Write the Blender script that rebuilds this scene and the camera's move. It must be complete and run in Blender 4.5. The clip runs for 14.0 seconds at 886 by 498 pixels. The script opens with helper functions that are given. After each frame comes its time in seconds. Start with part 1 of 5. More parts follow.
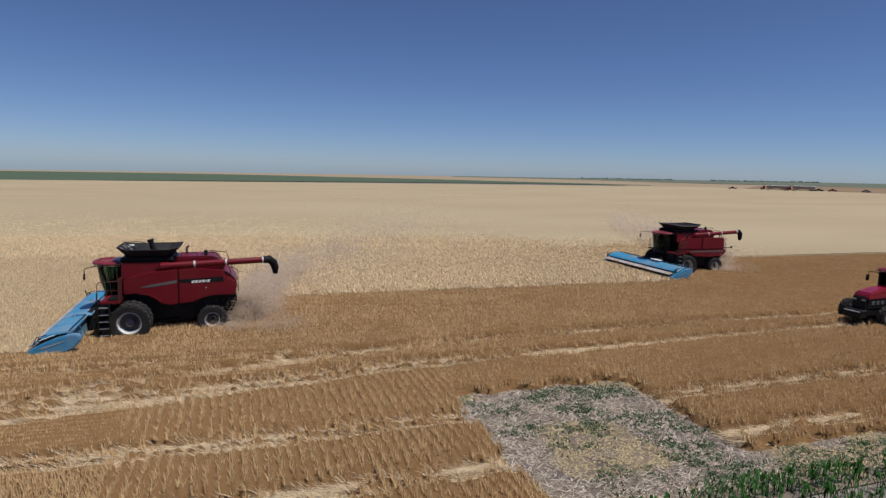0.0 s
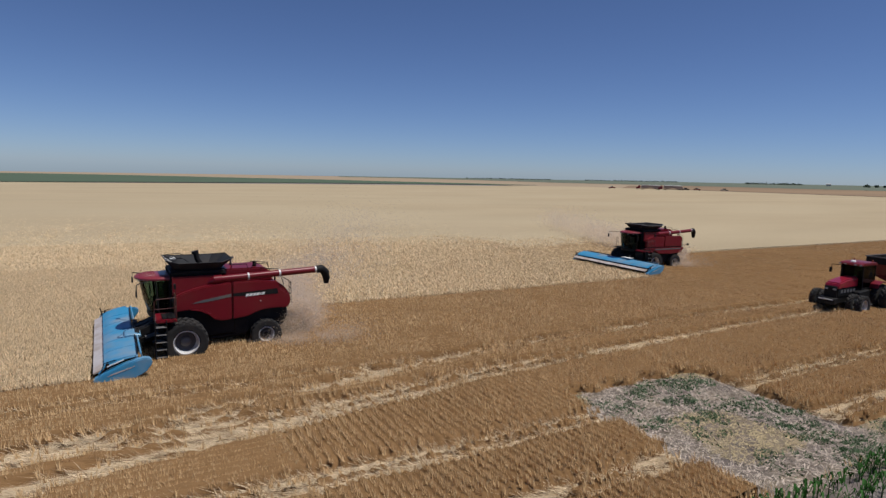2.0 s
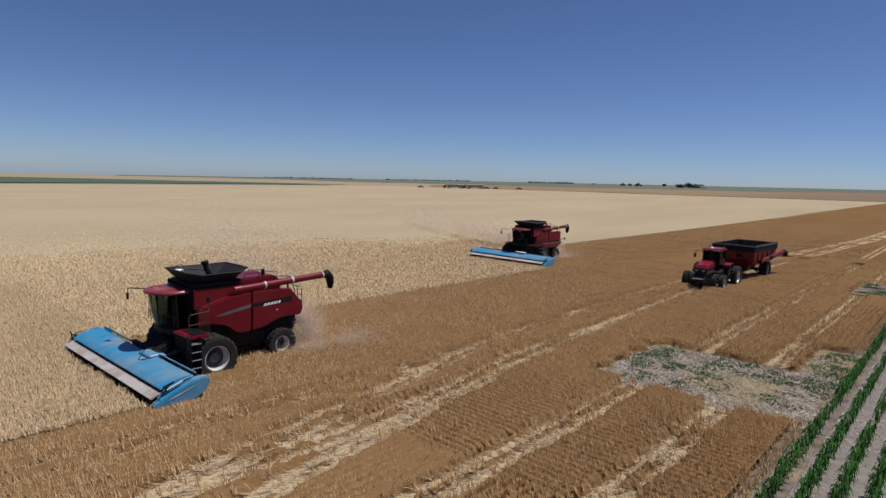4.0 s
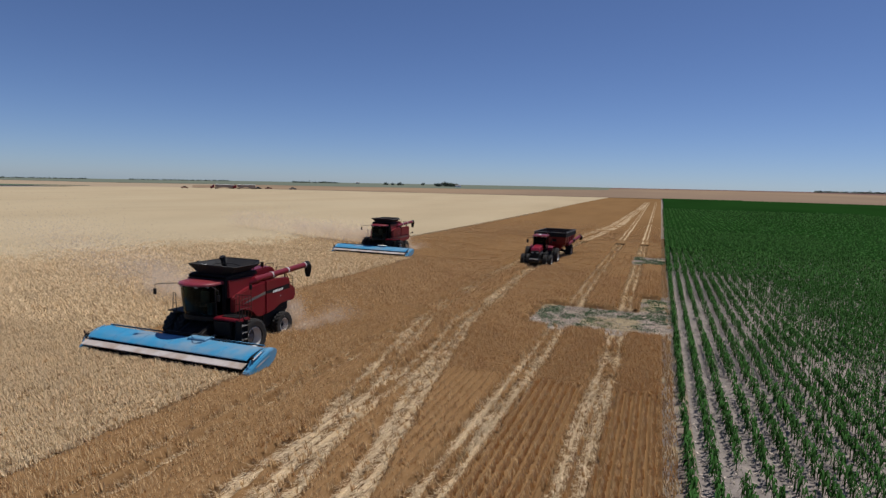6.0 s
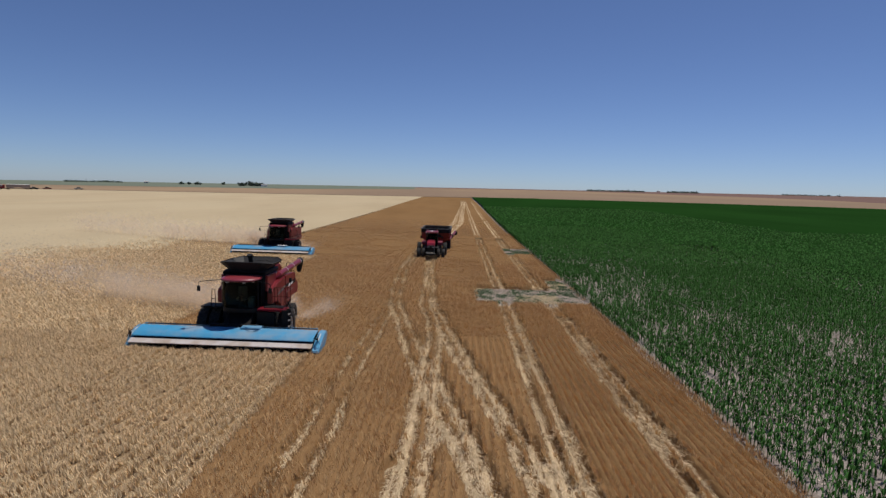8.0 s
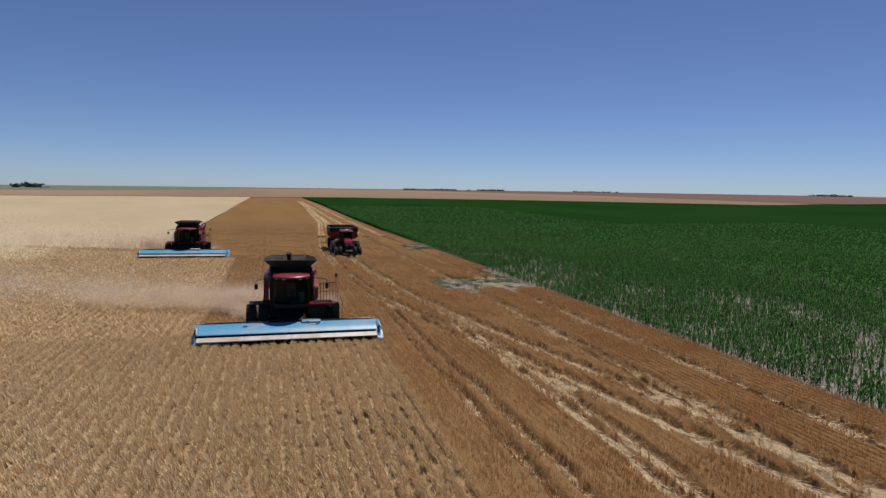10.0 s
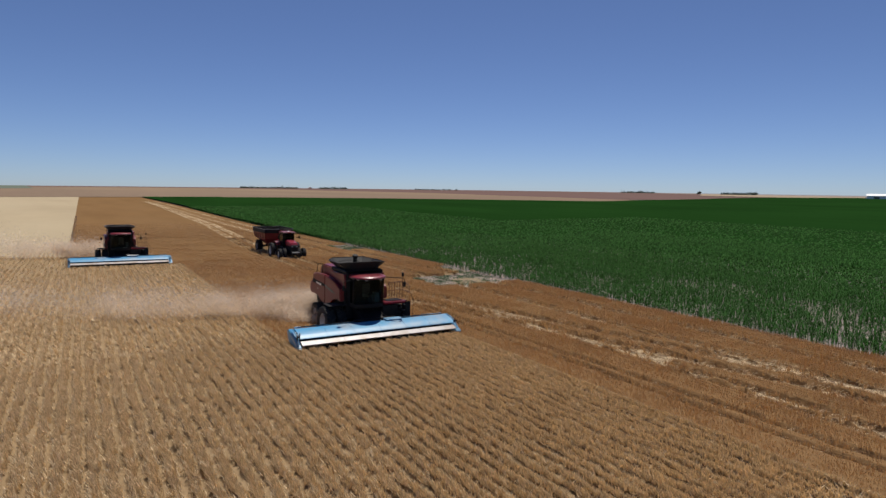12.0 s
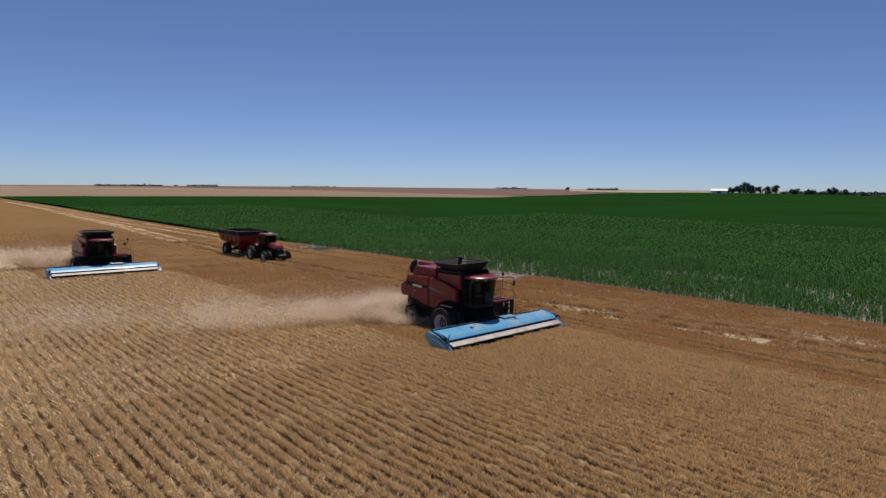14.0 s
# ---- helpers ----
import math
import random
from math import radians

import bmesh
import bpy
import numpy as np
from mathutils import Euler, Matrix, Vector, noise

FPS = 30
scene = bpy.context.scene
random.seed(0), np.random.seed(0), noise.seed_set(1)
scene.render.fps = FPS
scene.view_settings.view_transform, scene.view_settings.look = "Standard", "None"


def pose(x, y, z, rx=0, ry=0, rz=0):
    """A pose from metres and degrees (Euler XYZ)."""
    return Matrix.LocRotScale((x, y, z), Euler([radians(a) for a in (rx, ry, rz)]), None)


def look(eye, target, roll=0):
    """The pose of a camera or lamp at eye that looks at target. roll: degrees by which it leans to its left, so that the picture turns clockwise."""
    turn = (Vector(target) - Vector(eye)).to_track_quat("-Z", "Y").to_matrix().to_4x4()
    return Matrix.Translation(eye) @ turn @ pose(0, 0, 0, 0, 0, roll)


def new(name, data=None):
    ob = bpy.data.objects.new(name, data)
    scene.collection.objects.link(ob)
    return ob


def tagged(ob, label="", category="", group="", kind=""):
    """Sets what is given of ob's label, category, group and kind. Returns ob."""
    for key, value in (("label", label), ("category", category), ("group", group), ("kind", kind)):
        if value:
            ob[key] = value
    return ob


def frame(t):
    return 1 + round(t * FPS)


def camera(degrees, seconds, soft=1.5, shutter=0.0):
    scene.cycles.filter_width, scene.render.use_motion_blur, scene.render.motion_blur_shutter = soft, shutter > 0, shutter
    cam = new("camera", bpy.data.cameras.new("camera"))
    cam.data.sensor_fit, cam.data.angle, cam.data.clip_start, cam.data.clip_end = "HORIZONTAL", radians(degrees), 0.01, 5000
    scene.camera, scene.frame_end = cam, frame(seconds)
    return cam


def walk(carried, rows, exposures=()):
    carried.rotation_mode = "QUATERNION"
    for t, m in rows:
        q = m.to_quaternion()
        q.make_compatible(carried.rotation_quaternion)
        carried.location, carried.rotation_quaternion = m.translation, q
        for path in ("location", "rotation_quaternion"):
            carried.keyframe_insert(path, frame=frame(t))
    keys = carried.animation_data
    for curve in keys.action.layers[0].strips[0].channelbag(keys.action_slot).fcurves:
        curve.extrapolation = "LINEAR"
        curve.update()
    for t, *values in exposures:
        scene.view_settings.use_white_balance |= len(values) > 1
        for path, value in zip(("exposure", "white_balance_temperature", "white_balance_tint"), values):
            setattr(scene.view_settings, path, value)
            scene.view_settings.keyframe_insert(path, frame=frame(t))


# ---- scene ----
# ---------------------------------------------------------------- camera
cam = camera(72.5, 14.0, soft=1.4)
PATH = [
    (0, pose(34.79, 5.15, 9.02, 82.35, -1.65, 71.34)),
    (0.5, pose(34.22, 3.07, 9.01, 82.50, -1.76, 66.17)),
    (1, pose(33.46, 1.00, 9.04, 82.56, -1.76, 64.59)),
    (1.5, pose(32.54, -1.08, 9.08, 82.59, -1.76, 63.71)),
    (2, pose(31.41, -3.19, 9.09, 82.67, -1.76, 60.57)),
    (2.5, pose(30.23, -5.24, 9.12, 82.82, -1.85, 55.16)),
    (3, pose(28.85, -7.29, 9.14, 82.91, -1.85, 50.73)),
    (5.5, pose(22.72, -21.87, 8.94, 83.77, -1.95, 25.69)),
    (6, pose(21.19, -24.85, 8.95, 83.88, -1.81, 19.75)),
    (6.5, pose(19.29, -27.45, 8.97, 83.98, -1.75, 15.32)),
    (7, pose(17.01, -29.82, 8.98, 84.12, -1.85, 10.93)),
    (7.5, pose(14.61, -31.87, 9.04, 84.22, -1.93, 5.96)),
    (8, pose(11.74, -33.42, 8.89, 84.39, -1.75, 1.47)),
    (10.5, pose(-4.49, -36.47, 8.58, 84.83, -1.11, -20.93)),
    (11, pose(-7.91, -35.92, 8.59, 84.83, -1.00, -26.15)),
    (11.5, pose(-11.27, -35.05, 8.63, 84.85, -0.98, -29.42)),
    (12, pose(-14.48, -33.85, 8.65, 84.85, -0.95, -30.77)),
    (12.5, pose(-17.81, -32.35, 8.65, 84.83, -0.91, -31.87)),
    (13, pose(-21.00, -30.54, 8.73, 84.82, -0.90, -36.38)),
    (13.5, pose(-23.87, -28.57, 8.77, 84.79, -0.81, -39.88)),
    (14, pose(-26.51, -26.48, 8.83, 84.69, -0.59, -42.36)),
]
EXPOSURES = [(0.0, -0.15, 6500, 10), (3.0, -0.12, 6500, 10), (7.0, -0.06, 6650, 10), (11.0, 0.0, 6800, 10), (14.0, 0.04, 6800, 10)]

walk(cam, PATH, EXPOSURES)

# ---------------------------------------------------------------- light
SUN_EL, SUN_AZ = 67.0, 40.0          # degrees up; degrees from +Y towards +X
world = bpy.data.worlds.new("sky")
scene.world = world
world.use_nodes = True
wn = world.node_tree
sky = wn.nodes.new("ShaderNodeTexSky")
sky.sky_type = "NISHITA"
sky.sun_disc = False
sky.sun_elevation = radians(SUN_EL)
sky.sun_rotation = radians(SUN_AZ)
sky.altitude = 2000
sky.air_density, sky.dust_density, sky.ozone_density = 0.8, 1.0, 2.6
clear_blue = wn.nodes.new("ShaderNodeMix")
clear_blue.data_type, clear_blue.blend_type = "RGBA", "MULTIPLY"
clear_blue.inputs["Factor"].default_value = 1.0
clear_blue.inputs[7].default_value = (0.82, 0.92, 1.17, 1)      # a drier, clearer air than the model's
wn.links.new(sky.outputs[0], clear_blue.inputs[6])
wn.links.new(clear_blue.outputs[2], wn.nodes["Background"].inputs[0])
wn.nodes["Background"].inputs[1].default_value = 0.074

sun_data = bpy.data.lights.new("sun", "SUN")
sun_data.energy, sun_data.angle, sun_data.color = 4.6, radians(0.53), (1.0, 0.965, 0.91)
sun = new("sun", sun_data)
sa, se = radians(SUN_AZ), radians(SUN_EL)
sun.matrix_world = look((0, 0, 60), (-math.sin(sa) * math.cos(se) * 10, -math.cos(sa) * math.cos(se) * 10, 60 - math.sin(se) * 10))


# ---------------------------------------------------------------- materials
def material(name, base, rough=0.7, metal=0.0, vary=0.15, scale=8.0, fine=60.0, bump=0.0, bump_scale=40.0, dirt=None, dirt_amount=0.0,
             island=0.0, coat=0.0, translucent=0.0, spec=0.5, stretch=(1, 1, 1), objrand=0.0, through_colour=None):
    """A procedural surface: base colour varied at two scales, dust or stains of another colour, fine relief."""
    m = bpy.data.materials.new(name)
    m.use_nodes = True
    nt = m.node_tree
    b = nt.nodes["Principled BSDF"]
    tc = nt.nodes.new("ShaderNodeTexCoord")
    mp = nt.nodes.new("ShaderNodeMapping")
    mp.inputs["Scale"].default_value = stretch
    nt.links.new(tc.outputs["Object"], mp.inputs[0])

    def noise_at(s, detail=4.0):
        n = nt.nodes.new("ShaderNodeTexNoise")
        n.inputs["Scale"].default_value = s
        n.inputs["Detail"].default_value = detail
        nt.links.new(mp.outputs[0], n.inputs["Vector"])
        return n.outputs["Fac"]

    def maths(op, a, c):
        n = nt.nodes.new("ShaderNodeMath")
        n.operation = op
        for sock, v in zip(n.inputs, (a, c)):
            if isinstance(v, (int, float)):
                sock.default_value = v
            else:
                nt.links.new(v, sock)
        return n.outputs[0]

    val = maths("ADD", maths("MULTIPLY", maths("SUBTRACT", noise_at(scale), 0.5), 2.4 * vary),
                maths("MULTIPLY", maths("SUBTRACT", noise_at(fine, 2.0), 0.5), 1.6 * vary))
    if island:
        geo = nt.nodes.new("ShaderNodeNewGeometry")
        val = maths("ADD", val, maths("MULTIPLY", maths("SUBTRACT", geo.outputs["Random Per Island"], 0.5), 2 * island))
    if objrand:
        oi = nt.nodes.new("ShaderNodeObjectInfo")
        val = maths("ADD", val, maths("MULTIPLY", maths("SUBTRACT", oi.outputs["Random"], 0.5), 2 * objrand))
    val = maths("ADD", val, 1.0)
    hsv = nt.nodes.new("ShaderNodeHueSaturation")
    hsv.inputs["Color"].default_value = (*base, 1)
    nt.links.new(val, hsv.inputs["Value"])
    col = hsv.outputs[0]
    if dirt:
        mix = nt.nodes.new("ShaderNodeMix")
        mix.data_type = "RGBA"
        ramp = nt.nodes.new("ShaderNodeMapRange")
        ramp.inputs["From Min"].default_value, ramp.inputs["From Max"].default_value = 0.42, 0.68
        ramp.inputs["To Max"].default_value = dirt_amount
        nt.links.new(noise_at(scale * 0.45, 6.0), ramp.inputs["Value"])
        nt.links.new(ramp.outputs[0], mix.inputs["Factor"])
        nt.links.new(col, mix.inputs[6])
        mix.inputs[7].default_value = (*dirt, 1)
        col = mix.outputs[2]
    nt.links.new(col, b.inputs["Base Color"])
    b.inputs["Roughness"].default_value, b.inputs["Metallic"].default_value = rough, metal
    b.inputs["Coat Weight"].default_value = coat
    b.inputs["Specular IOR Level"].default_value = spec
    if bump:
        bp = nt.nodes.new("ShaderNodeBump")
        bp.inputs["Strength"].default_value = bump
        bp.inputs["Distance"].default_value = 0.064
        nt.links.new(noise_at(bump_scale), bp.inputs["Height"])
        nt.links.new(bp.outputs[0], b.inputs["Normal"])
    if translucent:
        tr = nt.nodes.new("ShaderNodeBsdfTranslucent")
        if through_colour:
            tr.inputs[0].default_value = (*through_colour, 1)
        else:
            nt.links.new(col, tr.inputs[0])
        ms = nt.nodes.new("ShaderNodeMixShader")
        ms.inputs[0].default_value = translucent
        nt.links.new(b.outputs[0], ms.inputs[1])
        nt.links.new(tr.outputs[0], ms.inputs[2])
        nt.links.new(ms.outputs[0], nt.nodes["Material Output"].inputs[0])
    return m


M = {
    "soil": material("soil", (0.195, 0.167, 0.151), 0.95, vary=0.45, scale=1.8, fine=9, bump=0.6, bump_scale=6),
    # Shade among the stalks is put into this darker colour, below lighter blades.
    "stubble_sheet_shaded": material("stubble_sheet_shaded", (0.184, 0.106, 0.049), 0.95, vary=0.20, scale=0.12, fine=6, bump=0.5, bump_scale=14, dirt=(0.205, 0.125, 0.062), dirt_amount=0.5, stretch=(1, 0.22, 1), spec=0.0),
    "stubble": material("stubble", (0.585, 0.415, 0.226), 0.85, vary=0.16, scale=0.22, fine=30, island=0.12, translucent=0.14, spec=0.03, through_colour=(0.46, 0.18, 0.05)),
    "straw": material("straw", (0.655, 0.53, 0.365), 0.7, vary=0.10, scale=0.6, fine=20, island=0.3, translucent=0.12, spec=0.05),
    "straw_sheet": material("straw_sheet", (0.47, 0.36, 0.23), 0.9, vary=0.2, scale=0.8, fine=14, bump=0.3, bump_scale=14, stretch=(1, 0.12, 1), spec=0.0),
    "wheat": material("wheat", (0.665, 0.53, 0.345), 0.85, vary=0.10, scale=0.15, fine=6, island=0.5, translucent=0.22, spec=0.03, through_colour=(0.52, 0.32, 0.15)),
    # Wheat as one plain sheet: shade among the ears averaged into its colour.
    "wheat_sheet_shaded": material("wheat_sheet_shaded", (0.37, 0.298, 0.198), 0.9, vary=0.14, scale=0.06, fine=5, bump=0.9, bump_scale=9, dirt=(0.41, 0.34, 0.232), dirt_amount=0.6, stretch=(1, 0.35, 1), spec=0.0),
    # Stems below the ears; the shade between ears and rows is painted in.
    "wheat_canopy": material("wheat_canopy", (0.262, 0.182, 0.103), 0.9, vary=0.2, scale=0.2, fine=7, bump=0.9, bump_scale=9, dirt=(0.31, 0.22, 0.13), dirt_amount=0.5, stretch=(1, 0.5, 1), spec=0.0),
    "residue": material("residue", (0.15, 0.124, 0.112), 0.95, vary=0.7, scale=1.6, fine=14, bump=0.7, bump_scale=12, dirt=(0.34, 0.27, 0.16), dirt_amount=0.55, spec=0.1),
    "litter": material("litter", (0.38, 0.32, 0.265), 0.85, vary=0.2, scale=0.6, fine=20, island=0.85, spec=0.1),
    "plot_straw": material("plot_straw", (0.46, 0.37, 0.22), 0.85, vary=0.15, scale=0.6, fine=20, island=0.3, spec=0.05),
    "corn": material("corn", (0.0245, 0.068, 0.0175), 0.75, vary=0.25, scale=0.4, fine=12, island=0.7, translucent=0.08, spec=0.015, through_colour=(0.042, 0.145, 0.014)),
    # Half as light as the corn leaves: shade between them in the colour.
    "corn_sheet_shaded": material("corn_sheet_shaded", (0.0092, 0.034, 0.0072), 0.95, dirt=(0.0135, 0.049, 0.0098), dirt_amount=0.5, vary=0.25, scale=0.04, fine=1.4, bump=1.0, bump_scale=1.6, stretch=(1, 0.4, 1), spec=0.0),
    "weed": material("weed", (0.095, 0.155, 0.078), 0.8, vary=0.25, scale=2, fine=20, island=0.4, translucent=0.2, spec=0.2),
    # Distance haze is put into this greyed green.
    "far_green_hazed": material("far_green_hazed", (0.085, 0.118, 0.085), 0.95, vary=0.12, scale=0.01, fine=0.2, spec=0.0),
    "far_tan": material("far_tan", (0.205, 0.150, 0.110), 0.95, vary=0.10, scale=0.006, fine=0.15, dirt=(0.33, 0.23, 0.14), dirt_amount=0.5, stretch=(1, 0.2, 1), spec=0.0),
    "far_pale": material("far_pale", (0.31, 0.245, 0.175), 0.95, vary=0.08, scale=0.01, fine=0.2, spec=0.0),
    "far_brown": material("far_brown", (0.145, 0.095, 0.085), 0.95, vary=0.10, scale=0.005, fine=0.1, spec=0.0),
    # Rangeland green, greyed further for the haze at the horizon.
    "far_grey_hazed": material("far_grey_hazed", (0.13, 0.15, 0.12), 0.95, vary=0.12, scale=0.004, fine=0.1, spec=0.0),
    # Tree green is paled and greyed, distance haze in the colour itself.
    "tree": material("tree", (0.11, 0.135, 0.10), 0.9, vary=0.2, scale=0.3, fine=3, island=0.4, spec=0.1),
    "bark": material("bark", (0.10, 0.08, 0.06), 0.9, vary=0.2),
    "red": material("red", (0.150, 0.0045, 0.012), 0.38, vary=0.10, scale=2, fine=25, coat=0.08, dirt=(0.15, 0.04, 0.03), dirt_amount=0.2, spec=0.35),
    # Body red made lighter and pinker: the roof's sun sheen is painted in.
    "roof": material("roof", (0.21, 0.018, 0.03), 0.34, vary=0.12, scale=2, fine=25, coat=0.15, dirt=(0.18, 0.06, 0.05), dirt_amount=0.3),
    "rail": material("rail", (0.07, 0.016, 0.012), 0.5, vary=0.1, scale=3, fine=30),
    "blue": material("blue", (0.034, 0.245, 0.44), 0.45, vary=0.12, scale=1.6, fine=25, coat=0.15, dirt=(0.36, 0.32, 0.28), dirt_amount=0.5),
    "black": material("black", (0.010, 0.010, 0.011), 0.62, vary=0.3, scale=3, fine=40, dirt=(0.06, 0.045, 0.032), dirt_amount=0.18, spec=0.15),
    "hopper": material("hopper", (0.022, 0.023, 0.026), 0.6, vary=0.25, scale=2, fine=30, dirt=(0.07, 0.055, 0.042), dirt_amount=0.25, spec=0.12),
    "tyre": material("tyre", (0.010, 0.0095, 0.0095), 0.85, vary=0.3, scale=4, fine=60, dirt=(0.06, 0.045, 0.033), dirt_amount=0.25, bump=0.2),
    "grey": material("grey", (0.10, 0.10, 0.105), 0.5, vary=0.2, scale=4, fine=40, dirt=(0.2, 0.16, 0.11), dirt_amount=0.4),
    "silver": material("silver", (0.62, 0.62, 0.62), 0.35, vary=0.08, scale=4, fine=40, dirt=(0.35, 0.28, 0.2), dirt_amount=0.4),
    # Disc grey is darkened to hold the shade inside the dish.
    "disc": material("disc", (0.055, 0.058, 0.068), 0.5, metal=0.3, vary=0.15, scale=4, fine=40, dirt=(0.10, 0.08, 0.06), dirt_amount=0.35),
    "tail": material("tail", (0.35, 0.07, 0.02), 0.3, vary=0.05),
    "flap": material("flap", (0.50, 0.455, 0.43), 0.35, vary=0.14, scale=3.5, fine=30, dirt=(0.33, 0.24, 0.17), dirt_amount=0.75),
    "trailer_side": material("trailer_side", (0.27, 0.21, 0.19), 0.5, vary=0.15, scale=1, fine=10, dirt=(0.13, 0.09, 0.07), dirt_amount=0.5),
    "trailer": material("trailer", (0.5, 0.48, 0.46), 0.5, vary=0.15, scale=1, fine=10, dirt=(0.25, 0.2, 0.16), dirt_amount=0.5),
    "white": material("white", (0.78, 0.78, 0.76), 0.5, vary=0.06, scale=3, fine=20),
    "glass": material("glass", (0.012, 0.020, 0.018), 0.06, vary=0.1, scale=1, fine=8, spec=0.6),
    "lamp_glass": material("lamp_glass", (0.32, 0.32, 0.31), 0.25, vary=0.05),
    "red_bright": material("red_bright", (0.26, 0.010, 0.028), 0.32, vary=0.08, scale=2, fine=25, coat=0.5),
}


def see_through(name, tint):
    """Thin tinted glass: the light passes, Fresnel adds the gloss."""
    m = bpy.data.materials.new(name)
    m.use_nodes = True
    nt = m.node_tree
    nt.nodes.remove(nt.nodes["Principled BSDF"])
    clear = nt.nodes.new("ShaderNodeBsdfTransparent")
    mix = nt.nodes.new("ShaderNodeMixShader")
    clear.inputs[0].default_value = (*tint, 1)
    other = nt.nodes.new("ShaderNodeBsdfGlossy")
    other.inputs["Roughness"].default_value = 0.05
    fr = nt.nodes.new("ShaderNodeFresnel")
    fr.inputs[0].default_value = 1.22
    nt.links.new(fr.outputs[0], mix.inputs[0])
    nt.links.new(clear.outputs[0], mix.inputs[1])
    nt.links.new(other.outputs[0], mix.inputs[2])
    nt.links.new(mix.outputs[0], nt.nodes["Material Output"].inputs[0])
    return m


M["cab_glass"] = see_through("cab_glass", (0.27, 0.37, 0.33))


def airborne(name, base, solid):
    """Dust in the air: part of the light goes straight on."""
    m = material(name, base, 1.0, vary=0.04, translucent=0.6, spec=0.0)
    nt = m.node_tree
    out = nt.nodes["Material Output"]
    mix, clear = nt.nodes.new("ShaderNodeMixShader"), nt.nodes.new("ShaderNodeBsdfTransparent")
    mix.inputs[0].default_value = solid
    nt.links.new(clear.outputs[0], mix.inputs[1])
    nt.links.new(out.inputs[0].links[0].from_socket, mix.inputs[2])
    nt.links.new(mix.outputs[0], out.inputs[0])
    return m


M["dust"] = airborne("dust", (0.82, 0.695, 0.56), 0.38)
M["haze"] = airborne("haze", (0.80, 0.69, 0.57), 0.14)


# ---------------------------------------------------------------- helpers
def array_object(name, v, f, mat, label="", category="", kind="stuff"):
    """One mesh from arrays of vertices (n, 3) and triangles (m, 3)."""
    me = bpy.data.meshes.new(name)
    v = np.ascontiguousarray(v, dtype=np.float32)
    f = np.ascontiguousarray(f, dtype=np.int32)
    me.vertices.add(len(v))
    me.vertices.foreach_set("co", v.ravel())
    me.loops.add(f.size)
    me.loops.foreach_set("vertex_index", f.ravel())
    me.polygons.add(len(f))
    me.polygons.foreach_set("loop_start", np.arange(0, f.size, 3, dtype=np.int32))
    me.polygons.foreach_set("loop_total", np.full(len(f), 3, dtype=np.int32))
    me.update(calc_edges=True)
    me.materials.append(mat)
    return tagged(new(name, me), label, category, kind=kind)


def smoothstep(a, b, v):
    s = np.clip((v - a) / (b - a), 0, 1)
    return s * s * (3 - 2 * s)


def land(x, y):
    """Height of the land: level round the machines, a gently tilted plain beyond."""
    x, y = np.asarray(x, float), np.asarray(y, float)
    dx, dy = x - 5, y + 10
    r = np.hypot(dx, dy) + 1e-9
    rise = -0.0043 + 0.0098 * dy / r + 0.0107 * dx / r
    return rise * r * smoothstep(60, 300, r)


def steps(a, b, n, power=1.0):
    return a + (b - a) * np.linspace(0, 1, n) ** power


def sheet(name, xs, ys, lift, mat, label="", category="", kind="structure", skirt=0.0, ripple=0.0):
    """A field draped over the land between the grid lines xs and ys."""
    X, Y = np.meshgrid(xs, ys)
    Z = land(X, Y) + (lift(X, Y) if callable(lift) else lift)
    if ripple:
        Z = Z + ripple * (np.sin(X * 1.7 + np.sin(Y * 0.31) * 2) * np.sin(Y * 0.9 + X * 0.2))
    v = np.stack([X, Y, Z], -1).reshape(-1, 3)
    nx, ny = len(xs), len(ys)
    i = (np.arange(ny - 1)[:, None] * nx + np.arange(nx - 1)).ravel()
    f = np.concatenate([np.stack([i, i + 1, i + nx + 1], 1), np.stack([i, i + nx + 1, i + nx], 1)])
    return array_object(name, v, f, mat, label, category, kind)


def sector(name, yaws, near, far, lift, mat, label="", category="", kind="structure", n=14):
    """A far field in the plain, between two distances for each heading (degrees left of +Y)."""
    v, f = [], []
    fine = np.linspace(yaws[0], yaws[-1], 8 * (len(yaws) - 1) + 1)
    order = np.argsort(yaws)
    ya = np.array(yaws)[order]
    r0, r1 = np.interp(fine, ya, np.array(near)[order]), np.interp(fine, ya, np.array(far)[order])
    for k in range(n):
        s = k / (n - 1)
        r = np.exp(np.log(r0) * (1 - s) + np.log(r1) * s)
        x, y = 5 - r * np.sin(np.radians(fine)), -10 + r * np.cos(np.radians(fine))
        v.append(np.stack([x, y, land(x, y) + lift], 1))
    v = np.concatenate(v)
    m = len(fine)
    i = (np.arange(n - 1)[:, None] * m + np.arange(m - 1)).ravel()
    f = np.concatenate([np.stack([i, i + 1, i + m + 1], 1), np.stack([i, i + m + 1, i + m], 1)])
    return array_object(name, v, f, mat, label, category, kind)


